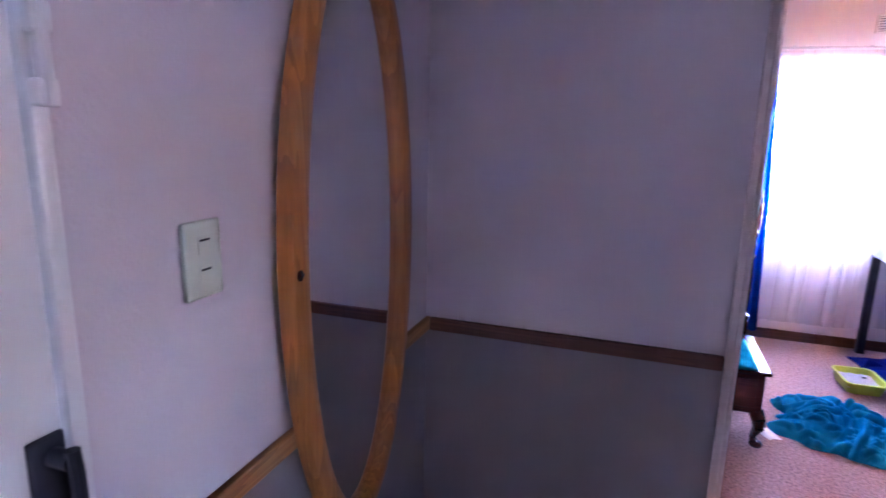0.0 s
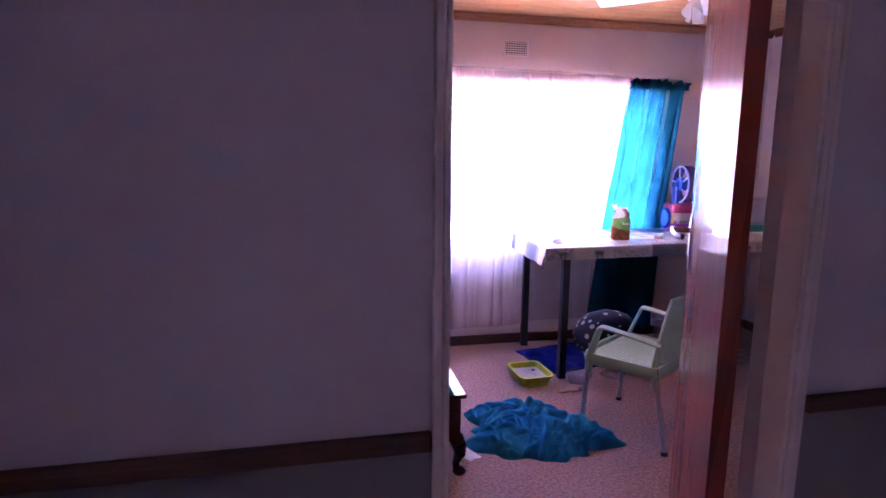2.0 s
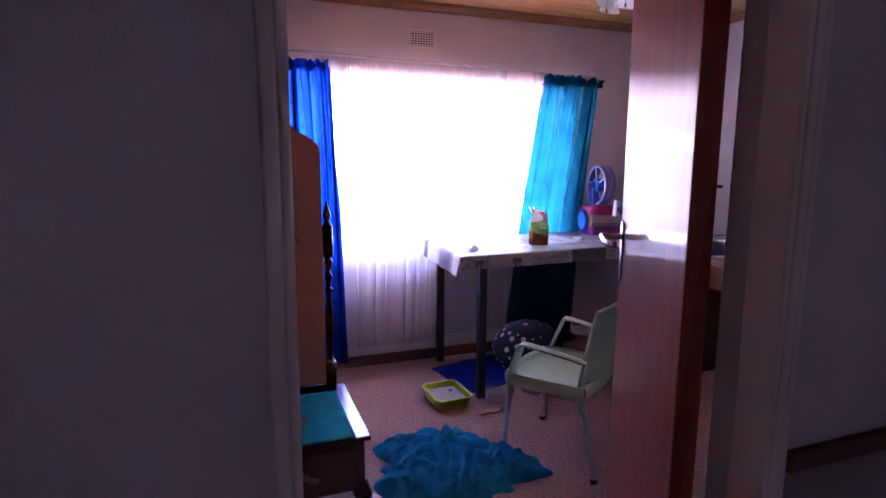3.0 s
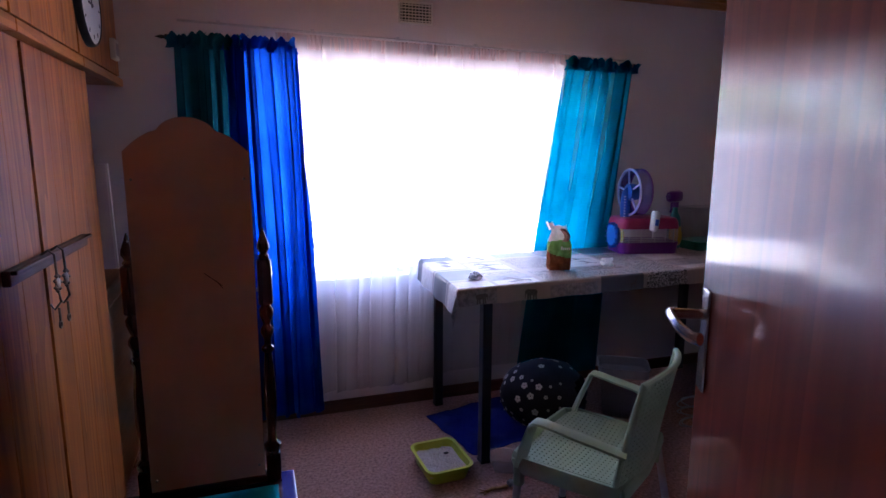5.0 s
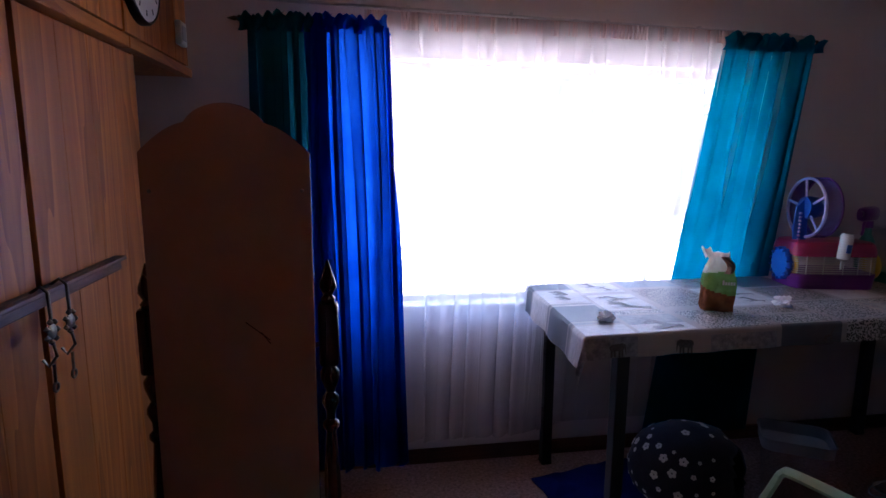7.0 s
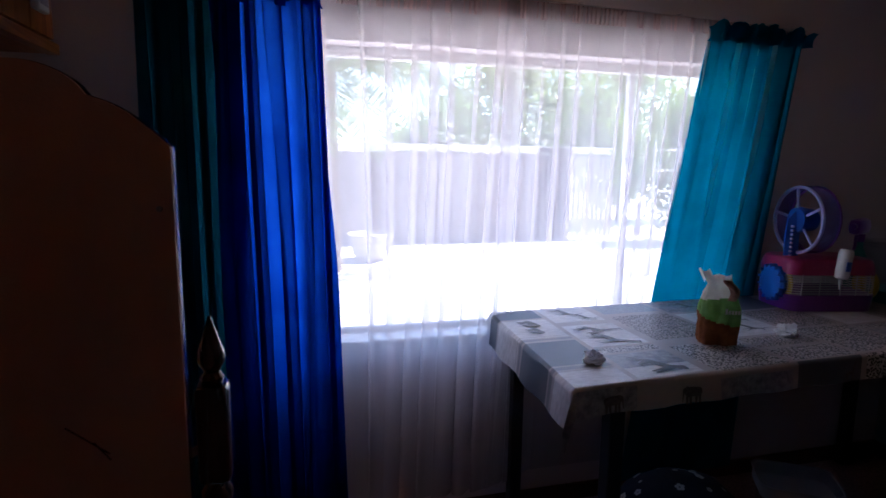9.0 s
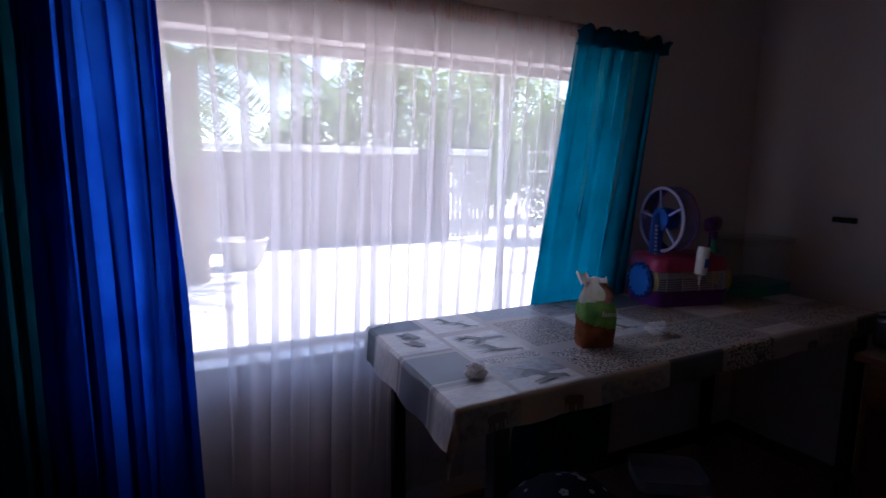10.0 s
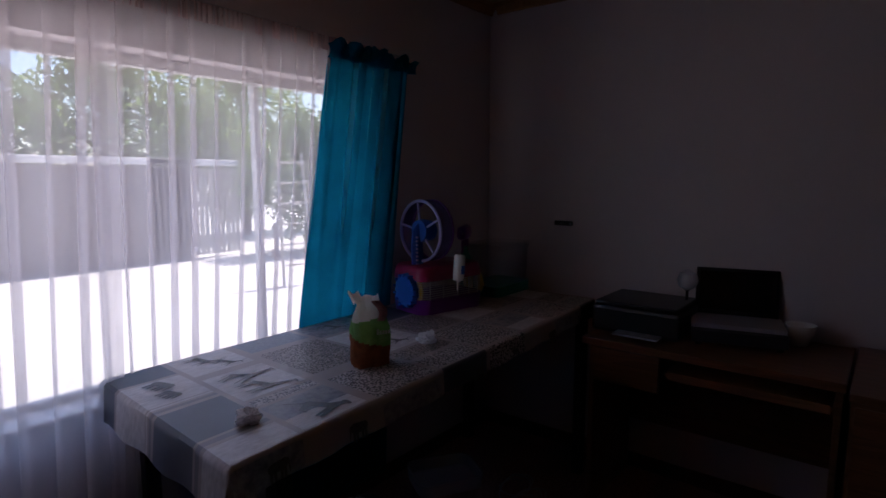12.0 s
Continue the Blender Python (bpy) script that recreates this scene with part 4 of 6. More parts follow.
bm = B()
sheet(bm, lambda u, v: (0.07 * (u - 0.5), 0.10 * (v - 0.5), 0.004 + 0.006 * u * v + 0.004 * math.sin(u * 5)), 6, 6)
single("paper_scrap", bm, M["paper"], "crumpled scrap of white paper on the carpet", "paper", solid=0.001, at=pose(-0.70, -1.50, 0.0, 0, 0, 30))

# ---- table and its cloth ----
TB = pose(-0.058, -0.783, 0, 0, 0, 1.2)
TZ = 0.833
tbl = thing("table", "long table on square dark steel legs", "table", TB)
bm = B()
box(bm, 0.075, 1.93, 0.050, 0.728, TZ - 0.03, TZ - 0.003, 0.003)
part("tabletop", bm, M["desk_wood"], tbl)
bm = B()
for a, b, c, d in ((0.17, 1.85, 0.09, 0.115), (0.17, 1.85, 0.66, 0.685), (0.155, 0.18, 0.09, 0.685), (1.84, 1.865, 0.09, 0.685)):
    box(bm, a, b, c, d, TZ - 0.075, TZ - 0.031)
part("apron", bm, M["black_metal"], tbl)
for x in (0.158, 1.83):
    for y in (0.068, 0.700):
        bm = B()
        box(bm, x - 0.022, x + 0.022, y - 0.022, y + 0.022, 0.004, TZ - 0.031, 0.003)
        lg = part("leg", bm, M["black_metal"], tbl)
        bm = B()
        box(bm, x - 0.024, x + 0.024, y - 0.024, y + 0.024, 0, 0.014, 0.003)
        part("foot_cap", bm, M["black"], lg)

# patchwork print: columns of blocks, material index by place
SLOTS = ["c_base", "c_slate", "c_light", "c_stripe", "c_leopard", "c_cheetah", "c_scrub", "c_zebra", "c_animal"]
BLOCKS = [
    (-0.20, 0.172, ((-0.2, -0.01, 6), (0.0, 0.10, 2), (0.115, 0.135, 3), (0.145, 0.345, 1), (0.36, 0.375, 3), (0.385, 0.395, 2), (0.40, 0.585, 2), (0.60, 0.715, 1))),
    (0.190, 0.395, ((-0.2, 0.0, 0), (0.012, 0.085, 2), (0.085, 0.19, 6), (0.205, 0.245, 5), (0.262, 0.485, 2), (0.525, 0.72, 2))),
    (0.43, 0.68, ((-0.2, -0.02, 6), (0.0, 0.21, 5), (0.275, 0.555, 4), (0.59, 0.72, 7))),
    (0.70, 0.94, ((-0.2, 0.0, 1), (0.01, 0.11, 5), (0.13, 0.22, 4), (0.24, 0.53, 2), (0.55, 0.72, 6))),
    (0.96, 1.20, ((-0.2, 0.0, 5), (0.02, 0.26, 5), (0.28, 0.50, 4), (0.52, 0.72, 1))),
]


def cloth_block(x, y):
    if x > 1.21:
        x -= 1.03
    for a, b, rows in BLOCKS:
        if a <= x < b:
            for c, d, i in rows:
                if c <= y < d:
                    return i
    return 0


def hang(s, t):
    """Cloth point for a flat place (s, t): lies on the table, falls over its edges."""
    r = 0.008
    dx, dy = max(0.0, -s), max(0.0, -t)
    x, y = max(s, 0.0), max(t, 0.0)
    z = TZ + 0.0012 * noise.noise(Vector((s * 5, t * 5, 3.0))) + 0.0006 * noise.noise(Vector((s * 21, t * 21, 1.0)))
    ex, ey = r * math.sin(min(1.57, dx / r)), r * math.sin(min(1.57, dy / r))
    z -= max(0, dx - r * 0.3) + max(0, dy - r * 0.3) * (1.0 if dx == 0 else 0.75)
    w = 0.006 * math.sin(s * 31 + 1) * min(1, dy * 12) + 0.006 * math.sin(t * 27) * min(1, dx * 12)
    k = 0.24 if dx > 0 and dy > 0 else 0.10
    x += 0.055 * (y / 0.72) * max(0, 1 - x / 0.7)
    y += 0.024 * x * max(0, 1 - y / 0.7)
    return (x - ex - dx * k - (0.006 * math.sin(t * 27) * min(1, dx * 12)), y - ey - dy * k - w, z)


bm = B()
xs = sorted({round(v, 4) for v in [-0.11 + 0.011 * i for i in range(11)] + [0.0, 0.006] + [0.05 * i for i in range(1, 41)] + [v for a, b, _ in BLOCKS for v in (a, b)] + [v + 1.03 for a, b, _ in BLOCKS for v in (a, b)] if -0.1101 <= v <= 1.95})
ys = sorted({round(v, 4) for v in [-0.075 + 0.0075 * i for i in range(11)] + [0.006] + [0.04 * i for i in range(18)] + [v for _, _, rows in BLOCKS for r in rows for v in r[:2]] + [0.715] if -0.0751 <= v <= 0.7151})
g = [[bm.verts.new(hang(x, y)) for x in xs] for y in ys]
for j in range(len(ys) - 1):
    for i in range(len(xs) - 1):
        fc = bm.faces.new((g[j][i], g[j][i + 1], g[j + 1][i + 1], g[j + 1][i]))
        fc.material_index = cloth_block((xs[i] + xs[i + 1]) / 2, (ys[j] + ys[j + 1]) / 2)
tc_ = single("tablecloth", bm, [M[k] for k in SLOTS], "oilcloth tablecloth printed with a patchwork of animals", "tablecloth", smooth=True, at=TB)


giraffe_shape = ((-0.34, 0.02, 0.24, 0.14, 0.12, 0.17), (0.22, 0.16, 0.50, 0.86, 0.13, 0.05), (0.48, 0.88, 0.68, 0.80, 0.065, 0.03), (-0.34, 0, -0.40, -0.62, 0.07, 0.025), (-0.28, 0, -0.22, -0.62, 0.07, 0.025), (0.22, 0.05, 0.16, -0.62, 0.07, 0.025), (0.27, 0.05, 0.36, -0.60, 0.07, 0.025), (-0.42, 0.04, -0.52, -0.28, 0.02, 0.03))
antelope_shape = ((-0.36, 0.05, 0.26, 0.10, 0.15, 0.17), (0.24, 0.14, 0.44, 0.40, 0.11, 0.07), (0.42, 0.42, 0.62, 0.34, 0.075, 0.035), (0.43, 0.46, 0.34, 0.78, 0.02, 0.012), (0.46, 0.46, 0.44, 0.80, 0.02, 0.012), (-0.36, 0, -0.46, -0.46, 0.07, 0.022), (-0.30, 0, -0.24, -0.46, 0.07, 0.022), (0.24, 0.02, 0.18, -0.46, 0.06, 0.022), (0.28, 0.02, 0.40, -0.42, 0.06, 0.022))
cat_shape = ((-0.34, 0.0, 0.10, 0.14, 0.17, 0.17), (0.10, 0.14, 0.30, 0.42, 0.17, 0.12), (0.27, 0.47, 0.40, 0.45, 0.11, 0.08), (0.18, 0.15, 0.22, -0.40, 0.09, 0.05), (0.26, 0.20, 0.32, -0.38, 0.08, 0.05), (-0.34, 0.0, -0.24, -0.36, 0.15, 0.07), (-0.42, -0.05, -0.78, -0.30, 0.05, 0.035), (-0.26, -0.37, -0.10, -0.38, 0.05, 0.04))
elephant_shape = ((-0.34, 0.04, 0.22, 0.08, 0.30, 0.31), (0.28, 0.18, 0.42, 0.16, 0.21, 0.15), (0.48, 0.12, 0.54, -0.36, 0.08, 0.03), (-0.40, 0.0, -0.42, -0.50, 0.11, 0.08), (-0.24, 0.0, -0.20, -0.48, 0.11, 0.08), (0.12, 0.0, 0.10, -0.50, 0.11, 0.08), (0.28, 0.0, 0.30, -0.48, 0.11, 0.08))
SHAPES = {"giraffe": giraffe_shape, "antelope": antelope_shape, "cat": cat_shape, "elephant": elephant_shape}


def beast(kind, at, s, flip=1):
    """A small printed animal silhouette of tapered limbs, lying in the cloth's print."""
    bm = B()
    for k, (x0, y0, x1, y1, r0, r1) in enumerate(SHAPES[kind]):
        a = math.atan2(y1 - y0, (x1 - x0))
        vs = []
        for cx, cy, r, o in ((x0, y0, r0 * 0.74, 1), (x1, y1, r1 * 0.74, -1)):
            for j in range(7):
                t = a + o * math.pi / 2 + j * math.pi / 6
                vs.append(bm.verts.new(((cx + r * math.cos(t)) * s * flip, (cy + r * math.sin(t)) * s, 0.00006 * k)))
        bm.faces.new(vs)
    ob = part("animal_print", bm, M["c_animal"], tc_)
    ob.matrix_local = at
    return ob


def flat(x, y, turn):
    return pose(x + 0.055 * (y / 0.72) * max(0, 1 - x / 0.7), y + 0.024 * x * max(0, 1 - y / 0.7), TZ + 0.0019, 0, 0, turn)


beast("giraffe", flat(0.285, 0.425, -66), 0.092)
beast("giraffe", flat(0.285, 0.325, -88), 0.092)
beast("elephant", flat(0.095, 0.535, -80), 0.068)
beast("elephant", flat(0.085, 0.455, -80), 0.055)
beast("antelope", flat(0.275, 0.645, -85), 0.085)
beast("antelope", flat(0.325, 0.575, -78), 0.07)
beast("cat", flat(0.295, 0.075, -80), 0.115)
beast("giraffe", flat(0.82, 0.42, -72), 0.085)
beast("antelope", flat(0.83, 0.32, -80), 0.08)
beast("antelope", flat(0.82, 0.63, -80), 0.08)
for i, (x, kind, sc) in enumerate(((0.10, "elephant", 0.05), (0.33, "elephant", 0.055), (0.86, "giraffe", 0.04), (1.08, "antelope", 0.05), (1.36, "elephant", 0.055), (1.62, "cat", 0.05))):
    beast(kind, pose(x, -0.0165, TZ - 0.040, 84, 0, 0), sc, -1 if i % 2 else 1)


def tissue(x, y, s, seed):
    """A scrunched sheet: a low ball of creased lobes."""
    bm = B()

    def f(u, v):
        a, b = 2 * math.pi * u, math.pi * (v - 0.5)
        d = Vector((math.cos(a) * math.cos(b), math.sin(a) * math.cos(b), math.sin(b)))
        lobe = 0.78 + 0.55 * noise.noise(d * 1.5 + Vector((seed, 0, 0))) - 0.55 * abs(noise.noise(d * 3.1 + Vector((0, seed, 0)))) + 0.16 * noise.noise(d * 7 + Vector((0, 0, seed)))
        p = d * lobe * s
        return (1.25 * p.x, 0.95 * p.y, max(0.0, 0.36 * s + 0.68 * p.z))

    sheet(bm, f, 40, 22)
    bmesh.ops.remove_doubles(bm, verts=bm.verts, dist=0.0002)
    single("crumpled_tissue", bm, M["tissue"], "crumpled white paper tissue on the tablecloth", "tissue", at=pose(x, y, TZ + 0.0015, 0, 0, seed * 40), group="tissues on the table")


tissue(0.082, -0.628, 0.034, 1.3)
tissue(0.816, -0.553, 0.042, 2.7)

# ---- bag of litter ----
bag = thing("litter_bag", "half empty printed plastic bag with a crumpled open top", "bag", pose(0.534, -0.564, TZ + 0.006, 0, 0, -20) @ Matrix.Diagonal((1.05, 1.05, 0.92, 1)))


def bag_wall(za, zb):
    def f(u, v):
        z = za + (zb - za) * v
        a = 2 * math.pi * u
        t = z / 0.22
        ex = 0.052 * (1 + 0.05 * math.sin(t * 3)) * (1 - 0.42 * max(0, t - 0.55) / 0.45)
        ey = 0.036 * (1 + 0.18 * math.sin(t * 2.6)) * (1 - 0.85 * max(0, t - 0.5) / 0.5)
        cx, cy = math.cos(a), math.sin(a)
        k = max(abs(cx), abs(cy)) ** 0.6
        n = noise.noise(Vector((cx * 2, cy * 2, z * 22))) * 0.006 + noise.noise(Vector((cx * 5, cy * 5, z * 50))) * 0.003
        return (ex * cx / k + n, ey * cy / k + n + 0.004 * t, z + (0.008 * noise.noise(Vector((u * 9, 1, 0))) if v > 0.9 and zb > 0.2 else 0))
    return f


def bag_print(u, v):
    """Which printed colour shows: brown at the foot, green across the middle, white above, on a slant."""
    a, z = 2 * math.pi * u, 0.225 * v
    lean = 0.020 * math.cos(a - 2.6)
    return 0 if z < 0.082 + lean else 1 if z < 0.150 - 0.4 * lean else 2


bm = B()
sheet(bm, bag_wall(0.0, 0.225), 72, 42, bag_print)
part("body", bm, [M["bag_orange"], M["bag_green"], M["bag_white"]], bag, "plastic film printed brown, green and white", smooth="all")
bm = B()
sheet(bm, lambda u, v: (-0.030 + 0.030 * (u - 0.5) - 0.018 * v, 0.004 + 0.010 * math.sin(u * 6), 0.200 + 0.042 * v + 0.006 * math.sin(u * 9)), 8, 8)
part("torn_flap", bm, M["bag_white"], bag, solid=0.001)
bm = B()
sheet(bm, lambda u, v: (0.004 + 0.026 * u + 0.012 * math.sin(v * 4), -0.040 + 0.022 * v + 0.004 * math.sin(u * 7 + v * 5), 0.150 + 0.062 * v), 8, 10)
part("folded_tab", bm, mat("pink_printed_film", (0.62, 0.34, 0.30), 0.45, vary=0.25, scale=60), bag, "pinkish printed panel folded down", solid=0.001)
bm = B()
for k in range(5):
    box(bm, 0.0 + 0.0085 * k, 0.006 + 0.0085 * k, -0.0475, -0.0465, 0.108, 0.12 + 0.006 * (k == 0))
part("lettering", bm, M["paper"], bag, "white lettering, too small to read")


# ---- passage things ----
om = thing("oval_mirror", "tall oval wall mirror in a honey brown wooden frame", "mirror", pose(PXL + 0.0165, -3.360, 1.160))


def oval(bm, ry, rz, prof, n=72):
    """A moulded frame round an ellipse: profile of (inset, stand-off)."""
    rows = []
    for i in range(n):
        a = 2 * math.pi * i / n
        rows.append([bm.verts.new((h, (ry - d) * math.cos(a), (rz - d) * math.sin(a))) for d, h in prof])
    k = len(prof)
    for i in range(n):
        a, b = rows[i], rows[(i + 1) % n]
        for j in range(k):
            bm.faces.new((a[j], b[j], b[(j + 1) % k], a[(j + 1) % k]))


bm = B()
oval(bm, 0.248, 0.610, [(0, 0), (0, 0.020), (0.005, 0.028), (0.024, 0.033), (0.045, 0.031), (0.054, 0.024), (0.057, 0.012), (0.057, 0.0)])
part("mirror_frame", bm, wood("honey_oak_frame", (0.56, 0.22, 0.045), (0.32, 0.115, 0.022), "z", 0.35, 1.0, 0.3, False), om, "honey brown varnished frame with a knot", True)
bm = B()
n = 72
for h in (0.004, 0.010):
    bm.faces.new([bm.verts.new((h, 0.194 * math.cos(2 * math.pi * i / n), 0.556 * math.sin(2 * math.pi * i / n))) for i in range(n)])
part("mirror_glass", bm, M["mirror"], om, "silvered glass")
bm = B()
lathe(bm, [(0.010, 0), (0.009, 0.002), (0.002, 0.003)], 12, pose(0.0305, -0.228, 0.0, 0, 90, 0))
part("knot", bm, M["dark_wood"], om, "dark knot in the timber")

sw = thing("light_switch", "pale green white double light switch plate", "light switch", pose(PXL + 0.001, -3.755, 1.218))
bm = B()
box(bm, 0, 0.009, -0.034, 0.034, -0.053, 0.053, 0.004)
part("plate", bm, mat("aged_switch_plastic", (0.60, 0.66, 0.54), 0.35, vary=0.03), sw)
for z in (0.02, -0.02):
    bm = B()
    box(bm, 0.0092, 0.0106, -0.011, 0.011, z - 0.012, z + 0.012, 0.0005)
    rk = part("rocker", bm, bpy.data.materials["aged_switch_plastic"], sw)
    bm = B()
    box(bm, 0.0107, 0.0112, -0.009, 0.009, z + 0.006, z + 0.009)
    part("mark", bm, M["black"], rk)

d2 = thing("door_2", "white painted door, closed, beside the light switch", "door", pose(PXL, 0, 0), kind="structure")
bm = B()
box(bm, -0.045, 0.004, -4.79, -3.967, 0.008, 2.02, 0.003)
part("leaf", bm, M["white"], d2)
for a, b in ((-3.964, -3.944), (-4.855, -4.793)):
    bm = B()
    box(bm, -0.10, 0.014, a, b, 0, 2.075, 0.005)
    part("jamb", bm, M["white"], d2)
bm = B()
box(bm, -0.10, 0.014, -4.793, -3.964, 2.022, 2.075, 0.005)
part("head", bm, M["white"], d2)
bm = B()
box(bm, 0.0045, 0.012, -4.008, -3.970, 0.93, 1.085, 0.003)
part("handle_plate", bm, M["black_metal"], d2, "dark metal backplate")
bm = B()
rod(bm, (0.006, -3.985, 1.062), (0.040, -3.985, 1.062), 0.010)
sweep(bm, [(0.040, -3.985, 1.075), (0.042, -3.984, 1.05), (0.040, -3.982, 0.99), (0.036, -3.980, 0.95)], 0.016, 0.014, (0, 1, 0))
part("lever", bm, M["black_metal"], d2, "dark metal lever", True)
bm = B()
rod(bm, (0.024, -3.955, 1.41), (0.024, -3.955, 1.50), 0.008, 10)
box(bm, 0.0142, 0.030, -3.966, -3.945, 1.408, 1.434, 0.003)
box(bm, 0.0142, 0.030, -3.966, -3.945, 1.474, 1.502, 0.003)
part("slide_bolt", bm, M["white"], d2, "white painted slide bolt")

# ---- armchair of green plastic on metal legs ----
ch = thing("armchair", "pale green woven plastic armchair on grey metal legs", "chair", pose(0.235, -1.37, 0, 0, 0, 36) @ Matrix.Diagonal((1.05, 0.95, 1, 1)))


def perforated(bm, f, nu, nv, hole=0.42):
    """A moulded lattice: every cell of the surface keeps a small square hole."""
    e = (1 - hole) / 2
    cuts_u = [x for i in range(nu) for x in ((i + e) / nu, (i + 1 - e) / nu)]
    us = [0.0] + cuts_u + [1.0]
    cuts_v = [x for j in range(nv) for x in ((j + e) / nv, (j + 1 - e) / nv)]
    vs = [0.0] + cuts_v + [1.0]
    g = [[bm.verts.new(f(u, v)) for u in us] for v in vs]
    for j in range(len(vs) - 1):
        for i in range(len(us) - 1):
            if i % 2 == 1 and j % 2 == 1:
                continue
            bm.faces.new((g[j][i], g[j][i + 1], g[j + 1][i + 1], g[j + 1][i]))


SH = 0.395
bm = B()
perforated(bm, lambda u, v: ((u - 0.5) * (0.385 + 0.03 * v), -0.165 + 0.385 * v, SH - 0.022 * math.sin(math.pi * u) * math.sin(math.pi * min(1, v + 0.1)) - 0.02 * max(0, v - 0.85) / 0.15), 22, 22, 0.36)
part("seat", bm, M["green_plastic"], ch, "woven effect moulded seat", solid=0.008)
bm = B()
ap = [(-0.205, -0.165), (-0.21, 0.0), (-0.215, 0.17), (-0.19, 0.215), (0.0, 0.232), (0.19, 0.215), (0.215, 0.17), (0.21, 0.0), (0.205, -0.165), (0.0, -0.18), (-0.205, -0.165)]
sweep(bm, [(x, y, SH - 0.022) for x, y in ap], 0.026, 0.058)
part("seat_frame", bm, M["green_plastic"], ch, smooth=True)


def back_pt(u, v):
    x = (u - 0.5) * (0.40 - 0.03 * v - 0.08 * max(0, v - 0.8))
    bow = 0.040 * (1 - (2 * u - 1) ** 2)
    z = SH - 0.01 + 0.335 * v + 0.012 * math.cos(math.pi * (u - 0.5)) * v
    return (x, -0.142 - 0.062 * v ** 1.15 - bow, z)


bm = B()
perforated(bm, back_pt, 20, 20, 0.40)
part("backrest", bm, M["green_plastic"], ch, "woven effect moulded back", solid=0.010)
bm = B()
edge = [back_pt(0, k / 10) for k in range(11)] + [back_pt(k / 12, 1) for k in range(1, 12)] + [back_pt(1, 1 - k / 10) for k in range(11)]
sweep(bm, [Vector(p) + Vector((0, 0, 0.004)) for p in edge], 0.020, 0.020, (0, 1, 0))
part("back_frame", bm, M["green_plastic"], ch, smooth=True)
for s in (-1, 1):
    bm = B()
    pts = [(0.205 * s, 0.192, SH - 0.03), (0.222 * s, 0.160, SH + 0.06), (0.233 * s, 0.128, SH + 0.142), (0.234 * s, 0.116, SH + 0.156), (0.232 * s, 0.09, SH + 0.156), (0.226 * s, -0.06, SH + 0.138), (0.200 * s, -0.172, SH + 0.112)]
    fine = []
    for i in range(len(pts) - 1):
        for k in range(4):
            fine.append(Vector(pts[i]).lerp(Vector(pts[i + 1]), k / 4))
    fine.append(Vector(pts[-1]))
    sweep(bm, fine, 0.046, 0.019)
    part("armrest", bm, M["green_plastic"], ch, smooth=True)
    for y, oy in ((0.195, 0.02), (-0.155, -0.075)):
        bm = B()
        rod(bm, (0.198 * s, y, SH - 0.03), (0.207 * s, y + oy, 0.012), 0.0135, 14)
        lg = part("leg", bm, M["leg_metal"], ch, "grey metal tube leg", True)
        bm = B()
        rod(bm, (0.207 * s, y + oy, 0.0), (0.2068 * s, y + oy, 0.018), 0.0165, 14)
        part("foot_cap", bm, M["black"], lg)
        bm = B()
        rod(bm, (0.198 * s, y, SH - 0.10), (0.198 * s, y, SH - 0.03), 0.019, 14)
        part("leg_socket", bm, M["green_plastic"], lg, smooth=True)


# ---- fleece blanket thrown on the carpet ----
fold_rng = random.Random(17)
FOLDS = []
for k in range(190):
    # long folds fan out from the place where the cloth was dropped; shorter ones lie anywhere across them
    long_fold = k < 26
    turn = fold_rng.uniform(0, 2 * math.pi)
    away = fold_rng.uniform(0.03, 0.10) if long_fold else math.sqrt(fold_rng.random()) * 0.36
    px, py = away * math.cos(turn) * 1.05 - (0.02 if long_fold else 0), away * math.sin(turn) * 0.66 + (0.05 if long_fold else 0)
    head_ = turn + fold_rng.uniform(-0.35, 0.35) if long_fold else fold_rng.uniform(0, math.pi)
    FOLDS.append((px, py, math.cos(head_), math.sin(head_), fold_rng.uniform(0.10, 0.24) if long_fold else fold_rng.uniform(0.04, 0.10),
                  fold_rng.uniform(-2.2, 2.2) if long_fold else fold_rng.uniform(-5, 5), fold_rng.uniform(0.013, 0.026) if long_fold else fold_rng.uniform(0.008, 0.017), fold_rng.uniform(0.75, 1.25)))


def heap(u, v):
    """A low mound with rounded folds lying over one another, sharp creases between them."""
    a = 2 * math.pi * u
    edge = 1 + 0.13 * math.sin(3 * a + 1.1) + 0.09 * math.sin(5 * a + 0.4) + 0.05 * math.sin(11 * a + 2) + 0.03 * math.sin(17 * a)
    r = v * edge
    x, y = 0.375 * r * math.cos(a), 0.225 * r * math.sin(a)
    w1 = noise.noise(Vector((x * 9, y * 9, 0.7)))
    w2 = noise.noise(Vector((x * 9, y * 9, 5.7)))
    qx, qy = x + 0.012 * w1, y + 0.012 * w2
    top = 0.0
    for px, py, c, sn, length, bend, width, tall in FOLDS:
        along = (qx - px) * c + (qy - py) * sn
        if along < -0.02 or along > length:
            continue
        side = (qy - py) * c - (qx - px) * sn - bend * along * along
        if abs(side) < width:
            ends = min(1.0, (along + 0.02) / 0.03, (length - along) / 0.04)
            top = max(top, tall * width * 1.5 * math.sqrt(1 - (side / width) ** 2) * ends)
    rim = max(0.0, 1 - v ** 12) ** 0.6
    z = rim * (0.012 + 0.068 * max(0, 1 - v * v) * (1 + 0.5 * w1) + top + 0.006 * w2)
    return (x + 0.010 * w2, y + 0.010 * w1, max(0.006, z) if v < 0.999 else 0.001)


bm = B()
sheet(bm, heap, 320, 90)
